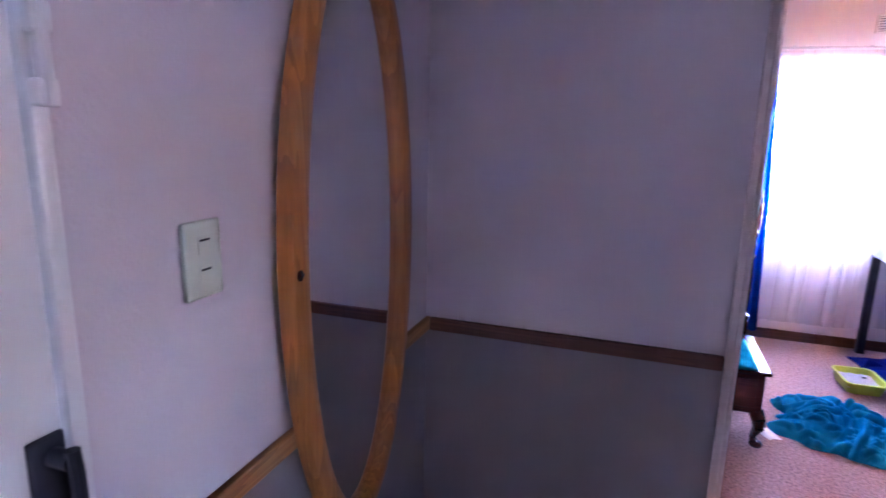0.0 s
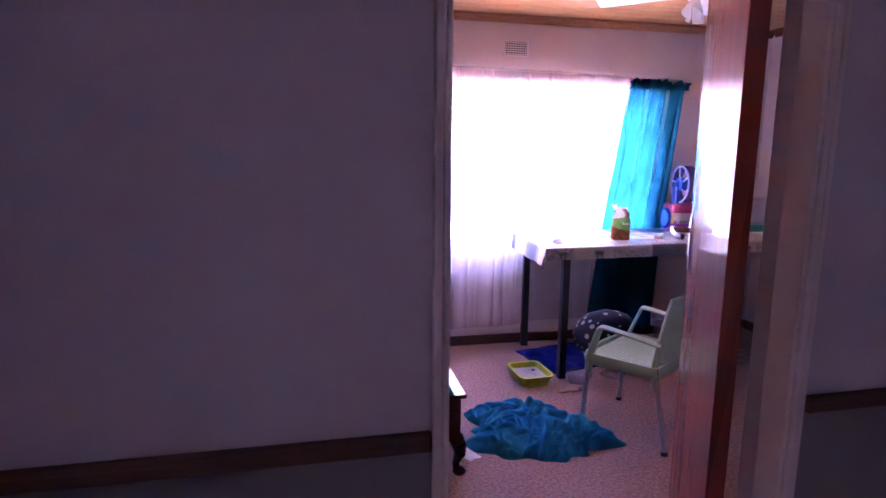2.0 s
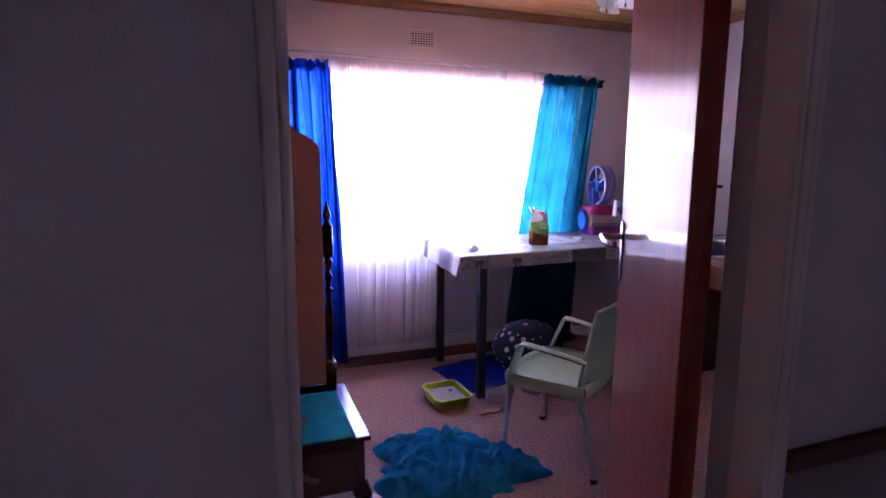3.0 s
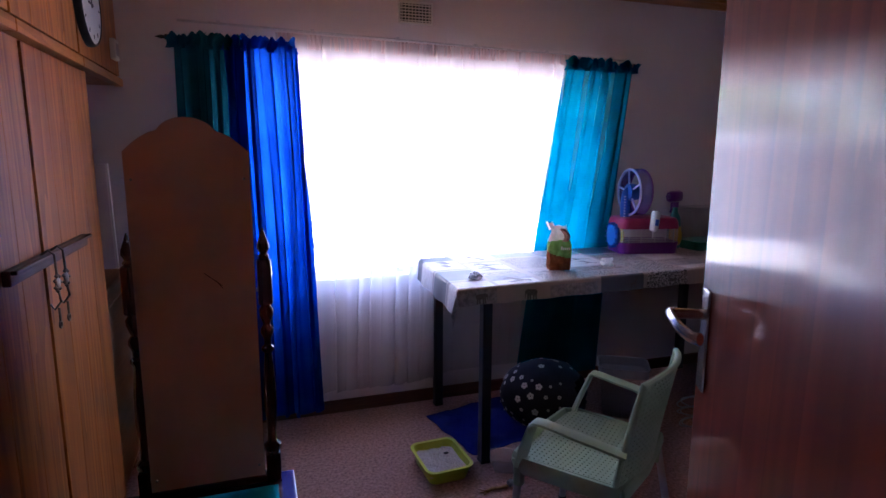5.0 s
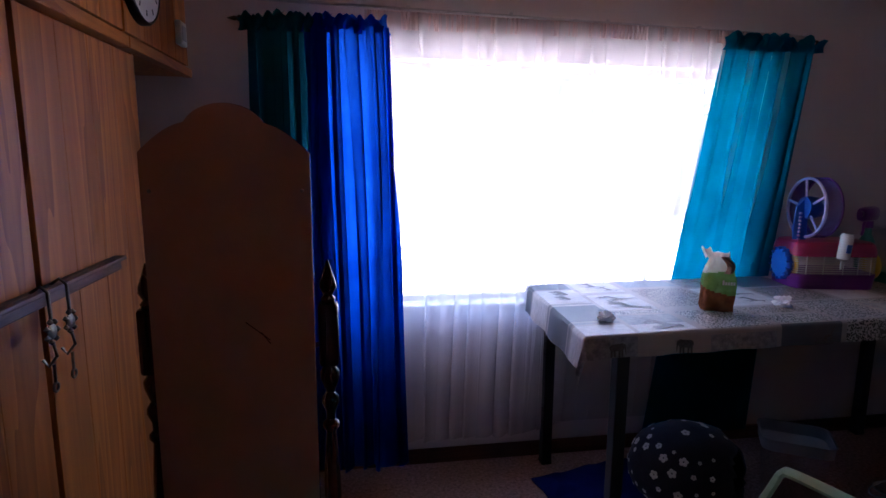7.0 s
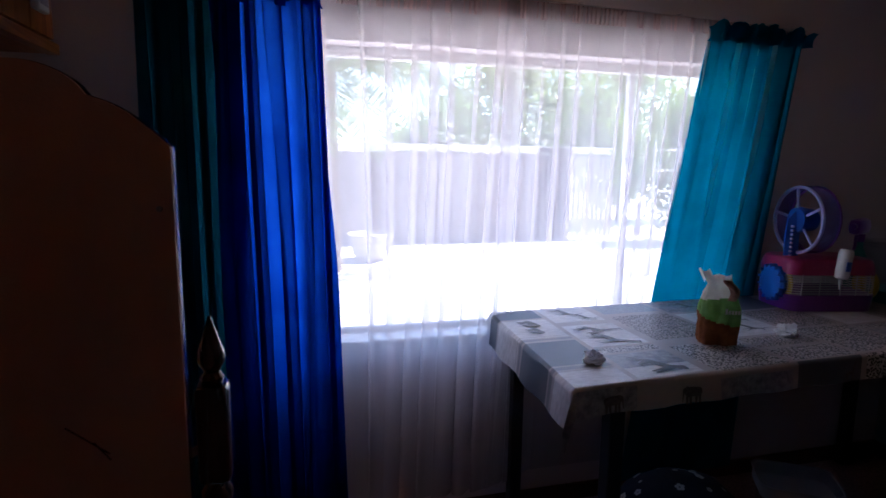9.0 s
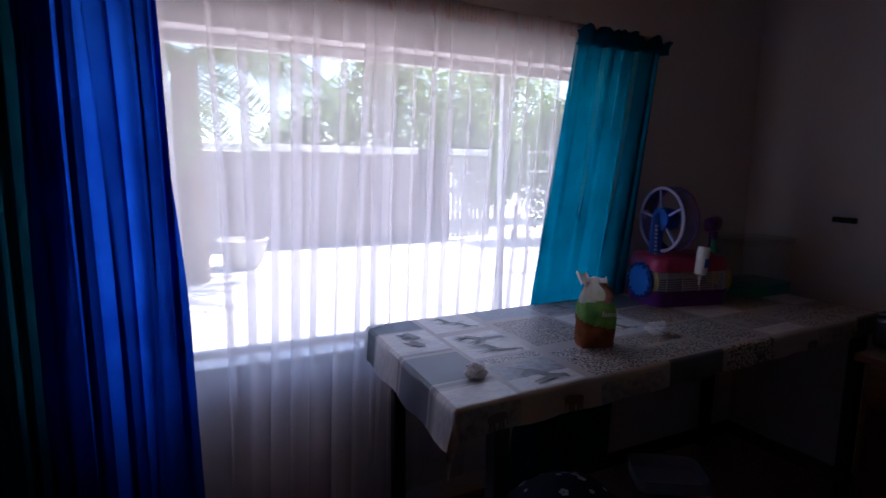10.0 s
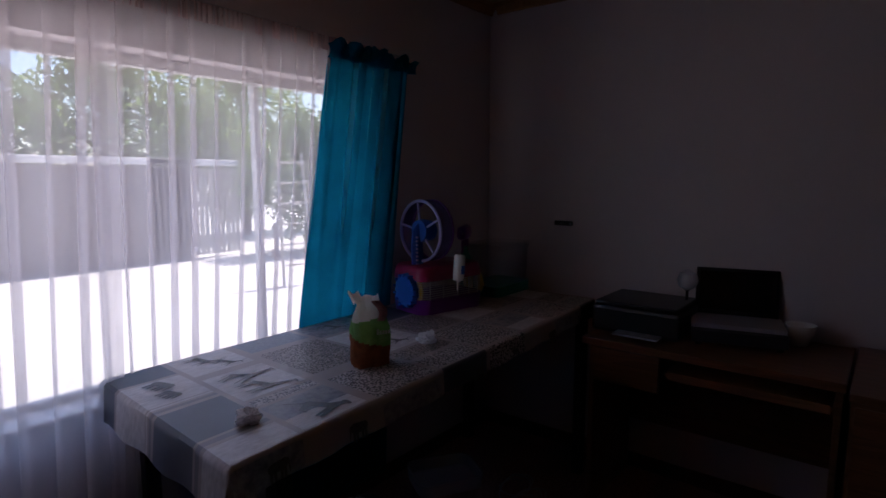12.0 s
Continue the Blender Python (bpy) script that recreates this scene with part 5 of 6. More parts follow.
bmesh.ops.remove_doubles(bm, verts=bm.verts, dist=0.0003)
single("fleece_blanket", bm, M["blanket"], "teal fleece blanket dropped in a heap on the carpet", "blanket", smooth="all", at=pose(-0.335, -1.362, 0, 0, 0, -28) @ Matrix.Diagonal((0.96, 1.16, 1.08, 1)))

# ---- litter tray ----
tr = thing("litter_tray", "lime green plastic tray filled with grey litter", "litter tray", pose(-0.105, -0.707, 0, 0, 0, 3))


def tub_wall(bm, w0, d0, w1, d1, h, rim, t, r=0.03, n=6):
    """An open rounded-corner tub: outer wall, rim and inner wall down to the floor."""
    def loop(w, d, z, rr):
        pts = []
        for cx, cy, s in ((w / 2 - rr, d / 2 - rr, 0), (-w / 2 + rr, d / 2 - rr, 1), (-w / 2 + rr, -d / 2 + rr, 2), (w / 2 - rr, -d / 2 + rr, 3)):
            for k in range(n + 1):
                a = (s + k / n) * math.pi / 2
                pts.append(bm.verts.new((cx + rr * math.cos(a), cy + rr * math.sin(a), z)))
        return pts
    loops = [loop(w0, d0, 0.0, r), loop(w1, d1, h, r), loop(w1 + 2 * rim, d1 + 2 * rim, h + 0.002, r + rim), loop(w1 + 2 * rim, d1 + 2 * rim, h + 0.007, r + rim), loop(w1 - 2 * t, d1 - 2 * t, h + 0.006, r), loop(w0 - 2 * t, d0 - 2 * t, t, r)]
    m = len(loops[0])
    for a, b in zip(loops, loops[1:]):
        for i in range(m):
            bm.faces.new((a[i], a[(i + 1) % m], b[(i + 1) % m], b[i]))
    bm.faces.new(loops[0][::-1])
    bm.faces.new(loops[-1])


bm = B()
tub_wall(bm, 0.172, 0.222, 0.200, 0.258, 0.060, 0.009, 0.004, 0.035)
part("tub", bm, M["lime"], tr, smooth=True)
bm = B()
sheet(bm, lambda u, v: ((u - 0.5) * 0.184, (v - 0.5) * 0.238, 0.036 + 0.006 * noise.noise(Vector((u * 4, v * 5, 0))) + 0.003 * noise.noise(Vector((u * 22, v * 30, 5)))), 48, 60)
tagged(part("litter", bm, M["litter"], tr, "loose grey litter"), kind="stuff")
for k in range(1):
    bm = B()
    lathe(bm, [(0.001, -0.012), (0.005, -0.006), (0.006, 0.004), (0.001, 0.012)], 8, pose(random.uniform(-0.05, 0.06), random.uniform(-0.06, 0.08), 0.042, 90, 0, random.uniform(0, 180)))
    part("clump", bm, M["c_slate"], tr, "dark clump in the litter", True)

# clear tubs and toy
tb1 = thing("plastic_tub", "clear plastic food tub, empty, on the carpet", "tub", pose(0.175, -0.80, 0, 0, 0, -25))
bm = B()
tub_wall(bm, 0.115, 0.085, 0.145, 0.11, 0.055, 0.006, 0.002, 0.02)
part("tub", bm, M["tub_plastic"], tb1, smooth=True)
lid = B()
tub_wall(lid, 0.14, 0.105, 0.142, 0.107, 0.008, 0.004, 0.002, 0.02)
single("tub_lid", lid, M["tub_plastic"], "clear plastic tub lid lying on the carpet", "lid", smooth=True, at=pose(0.44, -0.735, 0.0, 0, 0, 30))
ty = thing("cat_toy", "small rope toy with a blue tuft", "toy", pose(0.09, -0.937, 0, 0, 0, 5))
bm = B()
sweep(bm, [(-0.075, 0, 0.008), (-0.045, 0.008, 0.010), (-0.01, -0.004, 0.010), (0.03, 0.004, 0.009)], 0.014, 0.012)
part("rope", bm, M["soil"], ty, smooth=True)
bm = B()
lathe(bm, [(0.002, -0.02), (0.014, -0.012), (0.016, 0.004), (0.005, 0.02)], 12, pose(0.042, 0.004, 0.016, 0, 90, 15))
part("tuft", bm, M["c_zebra"], ty, "grey blue tuft", True)
for a in (-0.5, 0.3, 0.9):
    bm = B()
    rod(bm, (-0.07, 0, 0.006), (-0.07 - 0.035 * math.cos(a), 0.035 * math.sin(a), 0.003), 0.002, 6)
    part("strand", bm, M["soil"], ty)

# blue cloth under the table
bm = B()


def rug(u, v):
    x, y = 0.58 * (u - 0.5), 0.46 * (v - 0.5)
    k = 0.06 * noise.noise(Vector((u * 4, v * 4, 8)))
    e = min(u, 1 - u, v, 1 - v)
    z = 0.004 + (0.07 * max(0, noise.noise(Vector((x * 7, y * 9, 3)))) + 0.012 * abs(noise.noise(Vector((x * 17, y * 15, 1))))) * min(1, e * 8)
    return (x + k, y + 0.03 * noise.noise(Vector((u * 5, v * 3, 1))), z)


sheet(bm, rug, 60, 50)
single("blue_cloth", bm, M["mat_blue"], "royal blue cloth spread on the carpet under the table", "cloth", smooth="all", solid=0.003, at=pose(0.31, -0.37, 0, 0, 0, 12))

# ---- floral pet cave ----
pc = thing("pet_bed", "round navy pet cave bed printed with white flowers", "pet bed", pose(0.53, -0.475, 0.008) @ Matrix.Diagonal((1.04, 1.0, 1.0, 1)))
HOLE = Vector((0.72, -0.66, 0.15)).normalized()


def cave(d):
    """Surface point of the soft cave in a direction."""
    k = 1 + 0.04 * noise.noise(d * 3)
    return Vector((d.x * 0.212 * k, d.y * 0.205 * k, 0.158 + d.z * 0.168 * k * (1 if d.z > 0 else 0.95)))


bm = B()
bmesh.ops.create_uvsphere(bm, u_segments=48, v_segments=28, radius=1)
dead = []
for f in bm.faces:
    if f.calc_center_median().normalized().dot(HOLE) > 0.86:
        dead.append(f)
bmesh.ops.delete(bm, geom=dead, context="FACES")
for v in bm.verts:
    v.co = cave(v.co.normalized())
part("shell", bm, M["floral"], pc, smooth="all", solid=0.012)
bm = B()
bmesh.ops.create_uvsphere(bm, u_segments=32, v_segments=18, radius=1)
for v in bm.verts:
    v.co = cave(v.co.normalized()) * 0.93 + Vector((0, 0, 0.012))
dead = [f for f in bm.faces if (f.calc_center_median() - Vector((0, 0, 0.165))).normalized().dot(HOLE) > 0.86]
bmesh.ops.delete(bm, geom=dead, context="FACES")
part("lining", bm, M["dark_hole"], pc, "black fleece lining", smooth="all")
flower = B()
for k in range(5):
    a = 2 * math.pi * k / 5
    lathe(flower, [(0.0065, 0), (0.005, 0.0012)], 8, pose(0.0085 * math.cos(a), 0.0085 * math.sin(a), 0))
me = finish("flower", flower, M["petal"])
rnd = random.Random(5)
dirs = []
for k in range(400):
    d = Vector((rnd.gauss(0, 1), rnd.gauss(0, 1), rnd.gauss(0, 1))).normalized()
    if d.z < -0.75 or d.dot(HOLE) > 0.70 or d.y > 0.6 or any(d.dot(e) > 0.980 for e in dirs):
        continue
    dirs.append(d)
for d in dirs[:150]:
    p, nrm = cave(d), Vector((d.x, d.y, d.z * 1.05)).normalized()
    ob = new("flower", me)
    ob.parent = pc
    ob.matrix_local = Matrix.Translation(p + nrm * 0.0065) @ nrm.to_track_quat("Z", "Y").to_matrix().to_4x4() @ pose(0, 0, 0, 0, 0, rnd.uniform(0, 72)) @ Matrix.Scale(rnd.choice((0.5, 0.7, 0.9, 1.15)), 4)

# clear basket under the table, with cables beside it
bk = thing("storage_bin", "clear plastic storage bin standing under the table", "storage bin", pose(1.0, -0.48, 0, 0, 0, -32) @ Matrix.Diagonal((1, 1, 0.87, 1)))
bm = B()
tub_wall(bm, 0.20, 0.15, 0.245, 0.19, 0.31, 0.012, 0.003, 0.035)
part("bin", bm, M["clear"], bk, smooth=True)
bm = B()
tub_wall(bm, 0.253, 0.198, 0.257, 0.202, 0.05, 0.004, 0.004, 0.04)
for v in bm.verts:
    v.co.z += 0.263
bm.faces.ensure_lookup_table()
part("rim_band", bm, clear_mat("frosted_plastic", (0.85, 0.87, 0.9), 0.08, 0.3, 0.35), bk, "frosted rim band", True)


def cable(name, pts, r, material, label):
    cv = bpy.data.curves.new(name, "CURVE")
    cv.dimensions, cv.bevel_depth, cv.bevel_resolution = "3D", r, 2
    sp = cv.splines.new("NURBS")
    sp.points.add(len(pts) - 1)
    for q, p in zip(sp.points, pts):
        q.co = (*p, 1)
    sp.use_endpoint_u = True
    cv.materials.append(material)
    return tagged(new(name, cv), label, "cable")


rnd = random.Random(9)
for k in range(3):
    cx, cy = 1.30 + 0.08 * k, -0.72 + 0.10 * k
    cable("cable", [(cx + (0.06 + 0.05 * rnd.random()) * math.cos(a * 0.9) * (1 + 0.05 * a), cy + (0.05 + 0.04 * rnd.random()) * math.sin(a * 0.9), 0.006 + 0.012 * rnd.random()) for a in range(16)], 0.0032, M["silver"], "thin grey cable lying in loose coils on the carpet")

# ---- hamster cage ----
hc = thing("hamster_cage", "purple and red plastic hamster cage with white wires", "pet cage", pose(1.262, -0.235, TZ + 0.004, 0, 0, -12))
CW, CD = 0.34, 0.22


def rounded_box(bm, w, d, z0, z1, r, taper=1.0, n=6, dome=0.0):
    loops = []
    steps = [(z0, 1.0)] + ([(z1, taper)] if not dome else [(z0 + (z1 - z0) * math.sin(a), taper * (1 - dome * (1 - math.cos(a)))) for a in (0.3, 0.6, 0.9, 1.2, 1.5)])
    for z, k in steps:
        pts = []
        for cx, cy, s in ((1, 1, 0), (-1, 1, 1), (-1, -1, 2), (1, -1, 3)):
            for i in range(n + 1):
                a = (s + i / n) * math.pi / 2
                pts.append(bm.verts.new(((cx * (w / 2 - r) + r * math.cos(a)) * k, (cy * (d / 2 - r) + r * math.sin(a)) * k, z)))
        loops.append(pts)
    m = len(loops[0])
    for a, b in zip(loops, loops[1:]):
        for i in range(m):
            bm.faces.new((a[i], a[(i + 1) % m], b[(i + 1) % m], b[i]))
    bm.faces.new(loops[0][::-1])
    bm.faces.new(loops[-1])


bm = B()
rounded_box(bm, CW, CD, 0, 0.062, 0.05, 1.04)
part("base", bm, M["purple"], hc, "purple plastic tub", True)
bm = B()
rounded_box(bm, CW * 1.03, CD * 1.03, 0.138, 0.196, 0.05, 1.0, dome=0.12)
part("lid", bm, M["red"], hc, "magenta red plastic roof", True)
for k in range(8):
    bm = B()
    z = 0.068 + 0.0092 * k
    pts = []
    w, d, r = CW * 1.01, CD * 1.01, 0.045
    for cx, cy, s in ((1, 1, 0), (-1, 1, 1), (-1, -1, 2), (1, -1, 3)):
        for i in range(5):
            a = (s + i / 4) * math.pi / 2
            pts.append((cx * (w / 2 - r) + r * math.cos(a), cy * (d / 2 - r) + r * math.sin(a), z))
    pts.append(pts[0])
    sweep(bm, pts, 0.0028, 0.0028, n=6)
    part("wire", bm, M["ceramic"], hc)
for x in (-0.13, -0.06, 0.02, 0.08, 0.13):
    for y in (-CD * 0.508, CD * 0.508):
        bm = B()
        rod(bm, (x, y, 0.060), (x, y, 0.142), 0.0018, 6)
        part("upright_wire", bm, M["ceramic"], hc)
bm = B()
lathe(bm, [(0.030, -0.012), (0.064, -0.010), (0.070, 0.0), (0.066, 0.012), (0.03, 0.018), (0.012, 0.019)], 28, pose(-CW / 2 - 0.015, -0.02, 0.095, 0, 90, 0))
po = part("port", bm, M["blue_plastic"], hc, "blue ribbed tunnel port", True)
for k in range(14):
    a = 2 * math.pi * k / 14
    bm = B()
    box(bm, -0.012, 0.018, -0.004, 0.004, 0.058, 0.072, 0.002, pose(-CW / 2 - 0.02, -0.02, 0.095) @ pose(0, 0, 0, math.degrees(a), 0, 0))
    part("rib", bm, M["blue_plastic"], po)
bm = B()
ring(bm, 0.068, 0.009, pose(-CW / 2 + 0.012, -0.02, 0.095, 0, 90, 0), 32, 8)
part("port_collar", bm, M["yellow"], hc, "yellow collar ring", True)
bm = B()
ring(bm, 0.05, 0.012, pose(CW / 2 + 0.012, -0.03, 0.09, 0, 90, 0), 32, 8)
part("port_collar", bm, M["yellow"], hc, "yellow collar ring", True)
# exercise wheel on the roof
WP = pose(-0.060, 0.010, 0.334, 0, 90, 4)
bm = B()
ring(bm, 0.126, 0.0065, WP @ pose(0, 0, -0.028), 48, 8)
part("wheel_rim", bm, M["wheel_rim"], hc, "pale violet wheel rim", True)
bm = B()
sheet(bm, lambda u, v: WP @ Vector(((0.126 + 0.004 * math.sin(v * 3.14)) * math.cos(2 * math.pi * u), (0.126 + 0.004 * math.sin(v * 3.14)) * math.sin(2 * math.pi * u), -0.028 + 0.07 * v)), 48, 3)
part("wheel_drum", bm, M["wheel_plastic"], hc, "clear violet drum", "all", 0.002)
bm = B()
ring(bm, 0.126, 0.005, WP @ pose(0, 0, 0.042), 48, 8)
part("wheel_rim", bm, M["purple"], hc, "violet rear rim", True)
for k in range(5):
    a = 2 * math.pi * k / 5 + 0.5
    bm = B()
    rod(bm, WP @ Vector((0.03 * math.cos(a), 0.03 * math.sin(a), -0.026)), WP @ Vector((0.126 * math.cos(a), 0.126 * math.sin(a), -0.028)), 0.0055, 8)
    part("spoke", bm, M["wheel_rim"], hc, smooth=True)
bm = B()
lathe(bm, [(0.016, -0.042), (0.046, -0.038), (0.050, -0.02), (0.042, 0.03), (0.01, 0.036)], 20, WP)
part("hub", bm, M["blue_plastic"], hc, "blue hub", True)
bm = B()
sweep(bm, [(-0.107, 0.003, 0.188), (-0.110, 0.003, 0.26), (-0.104, 0.005, 0.33), (-0.083, 0.008, 0.344)], 0.058, 0.018, (0, 1, 0))
st = part("wheel_stand", bm, M["blue_plastic"], hc, "blue stand with a toothed edge", True)
for k in range(8):
    bm = B()
    box(bm, -0.122, -0.114, -0.015, 0.021, 0.194 + 0.016 * k, 0.202 + 0.016 * k, 0.001)
    part("tooth", bm, M["wheel_rim"], st)
bt = B()
lathe(bt, [(0.004, -0.055), (0.006, -0.02), (0.022, -0.012), (0.024, 0.0), (0.024, 0.085), (0.020, 0.093), (0.002, 0.095)], 20)
wb_ = part("water_bottle", bt, M["ceramic"], hc, "white water bottle clipped on the front", True)
wb_.matrix_local = pose(-0.005, -CD / 2 - 0.032, 0.148, 0, 5, 0)
bt = B()
sheet(bt, lambda u, v: (0.0245 * math.cos(-1.9 + 0.9 * u), 0.0245 * math.sin(-1.9 + 0.9 * u), 0.015 + 0.035 * v), 8, 3)
part("bottle_label", bt, M["blue_plastic"], wb_, "blue label mark", solid=0.001)

# spray bottle behind the cage
sp = thing("spray_bottle", "spray bottle with a purple trigger head", "spray bottle", pose(1.52, -0.19, TZ + 0.004, 0, 0, 25) @ Matrix.Scale(0.90, 4))
bm = B()
lathe(bm, [(0.04, 0), (0.043, 0.01), (0.043, 0.15), (0.034, 0.20), (0.018, 0.235), (0.016, 0.27)], 24)
part("bottle", bm, M["tealplastic"], sp, "green bottle", True)
bm = B()
sheet(bm, lambda u, v: (0.0436 * math.cos(3.6 + 1.9 * u), 0.0436 * math.sin(3.6 + 1.9 * u), 0.04 + 0.10 * v), 12, 3)
part("bottle_label", bm, M["yellow"], sp, "yellow label", solid=0.001)
bm = B()
rod(bm, (0, 0, 0.265), (0, 0, 0.30), 0.02, 16)
box(bm, -0.105, 0.062, -0.028, 0.028, 0.30, 0.372, 0.024)
sweep(bm, [(-0.045, 0, 0.305), (-0.062, 0, 0.285), (-0.060, 0, 0.255), (-0.072, 0, 0.235)], 0.016, 0.012, (0, 1, 0))
rod(bm, (-0.10, 0, 0.340), (-0.122, 0, 0.340), 0.013, 12)
part("trigger_head", bm, M["purple"], sp, "purple trigger head", True)

# clear tank on a teal base
tk = thing("plastic_tank", "clear plastic small pet tank on a teal base", "pet tank", pose(1.71, -0.25, TZ + 0.004, 0, 0, 0) @ Matrix.Diagonal((1.25, 1, 0.88, 1)))
bm = B()
tub_wall(bm, 0.22, 0.18, 0.235, 0.195, 0.25, 0.006, 0.003, 0.02)
part("tank", bm, M["clear"], tk, smooth=True)
bm = B()
rounded_box(bm, 0.243, 0.203, 0, 0.055, 0.025, 1.0)
part("base", bm, M["tealplastic"], tk, smooth=True)
bm = B()
tub_wall(bm, 0.245, 0.205, 0.248, 0.208, 0.02, 0.003, 0.01, 0.025)
for v in bm.verts:
    v.co.z += 0.25
part("lid_rim", bm, M["clear"], tk, smooth=True)

# ---- desk along the side wall ----
dk = thing("desk", "brown wooden computer desk with a pull out tray", "desk", pose(0, 0, 0.005))
bm = B()
box(bm, 1.50, 1.992, -1.69, -0.80, 0.715, 0.745, 0.004)
part("top", bm, M["desk_wood"], dk)
for y in (-1.67, -0.83):
    bm = B()
    box(bm, 1.54, 1.985, y - 0.01, y + 0.01, -0.005, 0.714, 0.002)
    part("side_panel", bm, M["desk_wood"], dk)
bm = B()
box(bm, 1.97, 1.985, -1.659, -0.841, 0.25, 0.70)
part("back_panel", bm, M["desk_wood"], dk)
bm = B()
box(bm, 1.52, 1.9, -1.655, -1.13, 0.64, 0.656, 0.003)
kt = part("keyboard_tray", bm, M["desk_wood"], dk)
bm = B()
box(bm, 1.512, 1.519, -1.65, -1.14, 0.632, 0.664, 0.002)
part("tray_lip", bm, M["desk_wood"], kt)
bm = B()
box(bm, 1.508, 1.524, -1.11, -0.845, 0.57, 0.71, 0.003)
part("drawer_front", bm, M["desk_wood"], dk)

pr = thing("printer", "black flat printer on the desk", "printer", pose(1.79, -0.955, 0.751))
bm = B()
box(bm, -0.17, 0.17, -0.19, 0.17, 0.0, 0.115, 0.018)
part("case", bm, M["black"], pr)
bm = B()
box(bm, -0.16, 0.14, -0.18, 0.16, 0.116, 0.130, 0.006)
part("scanner_lid", bm, M["black"], pr)
bm = B()
box(bm, -0.24, -0.171, -0.13, 0.05, 0.012, 0.020, 0.003)
part("paper_tray", bm, M["silver"], pr)

bx = thing("disc_player", "dark blue slim player box under a laptop", "player", pose(1.815, -1.31, 0.751, 0, 0, 16))
bm = B()
box(bm, -0.12, 0.12, -0.165, 0.165, 0.012, 0.058, 0.005)
part("case", bm, M["black_metal"], bx)
for x in (-0.1, 0.1):
    for y in (-0.14, 0.14):
        bm = B()
        rod(bm, (x, y, 0), (x, y, 0.013), 0.012)
        part("foot", bm, M["black"], bx)
lp = thing("laptop", "laptop with a silver deck, its black screen open", "laptop", pose(1.835, -1.305, 0.810, 0, 0, 14))
bm = B()
box(bm, -0.10, 0.10, -0.165, 0.165, 0.0, 0.018, 0.004)
part("keyboard_deck", bm, M["silver"], lp, "silver keyboard deck")
bm = B()
box(bm, -0.006, 0.006, -0.155, 0.155, 0.0, 0.195, 0.004, pose(0.095, 0, 0.016, 0, 12, 0))
lsc = part("screen_lid", bm, M["black"], lp)
bm = B()
box(bm, -0.0075, -0.0066, -0.14, 0.14, 0.02, 0.18, 0, pose(0.095, 0, 0.016, 0, 12, 0))
part("screen", bm, M["screen"], lsc, "dark screen")
gl = thing("glass_globe", "small clear glass globe on a stem", "ornament", pose(1.86, -1.105, 0.751))
bm = B()
lathe(bm, [(0.035, 0), (0.035, 0.008), (0.008, 0.014), (0.006, 0.165), (0.012, 0.175)], 20)
part("stem", bm, M["black"], gl, smooth=True)
bm = B()
lathe(bm, [(0.012, 0.173), (0.034, 0.187), (0.042, 0.215), (0.034, 0.243), (0.012, 0.256)], 24)
part("globe", bm, clear_mat("frosted_globe_glass", (0.9, 0.9, 0.92), 0.1, 0.1, 0.35), gl, smooth=True)
hk = B()
box(hk, -0.010, 0.0, -0.05, 0.05, -0.012, 0.012, 0.004)
sweep(hk, [(-0.010, 0.02, 0.0), (-0.035, 0.02, -0.004), (-0.05, 0.02, 0.010)], 0.010, 0.010)
sweep(hk, [(-0.010, -0.025, 0.0), (-0.035, -0.025, -0.004), (-0.05, -0.025, 0.012)], 0.010, 0.010)
single("wall_hook", hk, M["black"], "small dark hook rail fixed to the wall", "hook", at=pose(XR - 0.001, -0.46, 1.165))
cp = B()
lathe(cp, [(0.026, 0), (0.030, 0.004), (0.048, 0.05), (0.054, 0.082), (0.051, 0.082), (0.045, 0.05), (0.026, 0.010)], 28)
single("bowl", cp, M["ceramic"], "white ceramic bowl standing on the desk", "bowl", smooth=True, at=pose(1.90, -1.515, 0.751))
cb = thing("low_cabinet", "brown wooden cabinet standing beside the desk", "cabinet")
bm = B()
box(bm, 1.40, 1.992, -2.36, -1.705, 0.0, 0.735, 0.003)
part("body", bm, M["desk_wood"], cb)
bm = B()
box(bm, 1.38, 1.992, -2.37, -1.70, 0.736, 0.76, 0.005)
part("top", bm, M["desk_wood"], cb)
for a, b in ((-2.35, -2.035), (-2.03, -1.715)):
    bm = B()
    box(bm, 1.384, 1.399, a, b, 0.05, 0.72, 0.004)
    cd = part("door", bm, M["desk_wood"], cb)
    bm = B()
    lathe(bm, [(0.008, 0), (0.006, 0.012), (0.012, 0.02), (0.006, 0.026)], 14, pose(1.384, (b if a < -2.1 else a) + (-0.03 if a < -2.1 else 0.03), 0.5, 0, -90, 0))
    part("knob", bm, M["old_metal"], cd, smooth=True)

# ---- ceiling fan with lamps ----
cf = thing("ceiling_fan", "white ceiling fan with glass lamp shades", "ceiling fan", pose(0.66, -1.06, 2.365))
bm = B()
lathe(bm, [(0.02, -0.10), (0.03, -0.03), (0.06, -0.015), (0.065, 0.0)], 24)
lathe(bm, [(0.05, -0.20), (0.09, -0.185), (0.10, -0.15), (0.09, -0.11), (0.03, -0.095)], 32)
part("motor", bm, M["white"], cf, smooth=True)
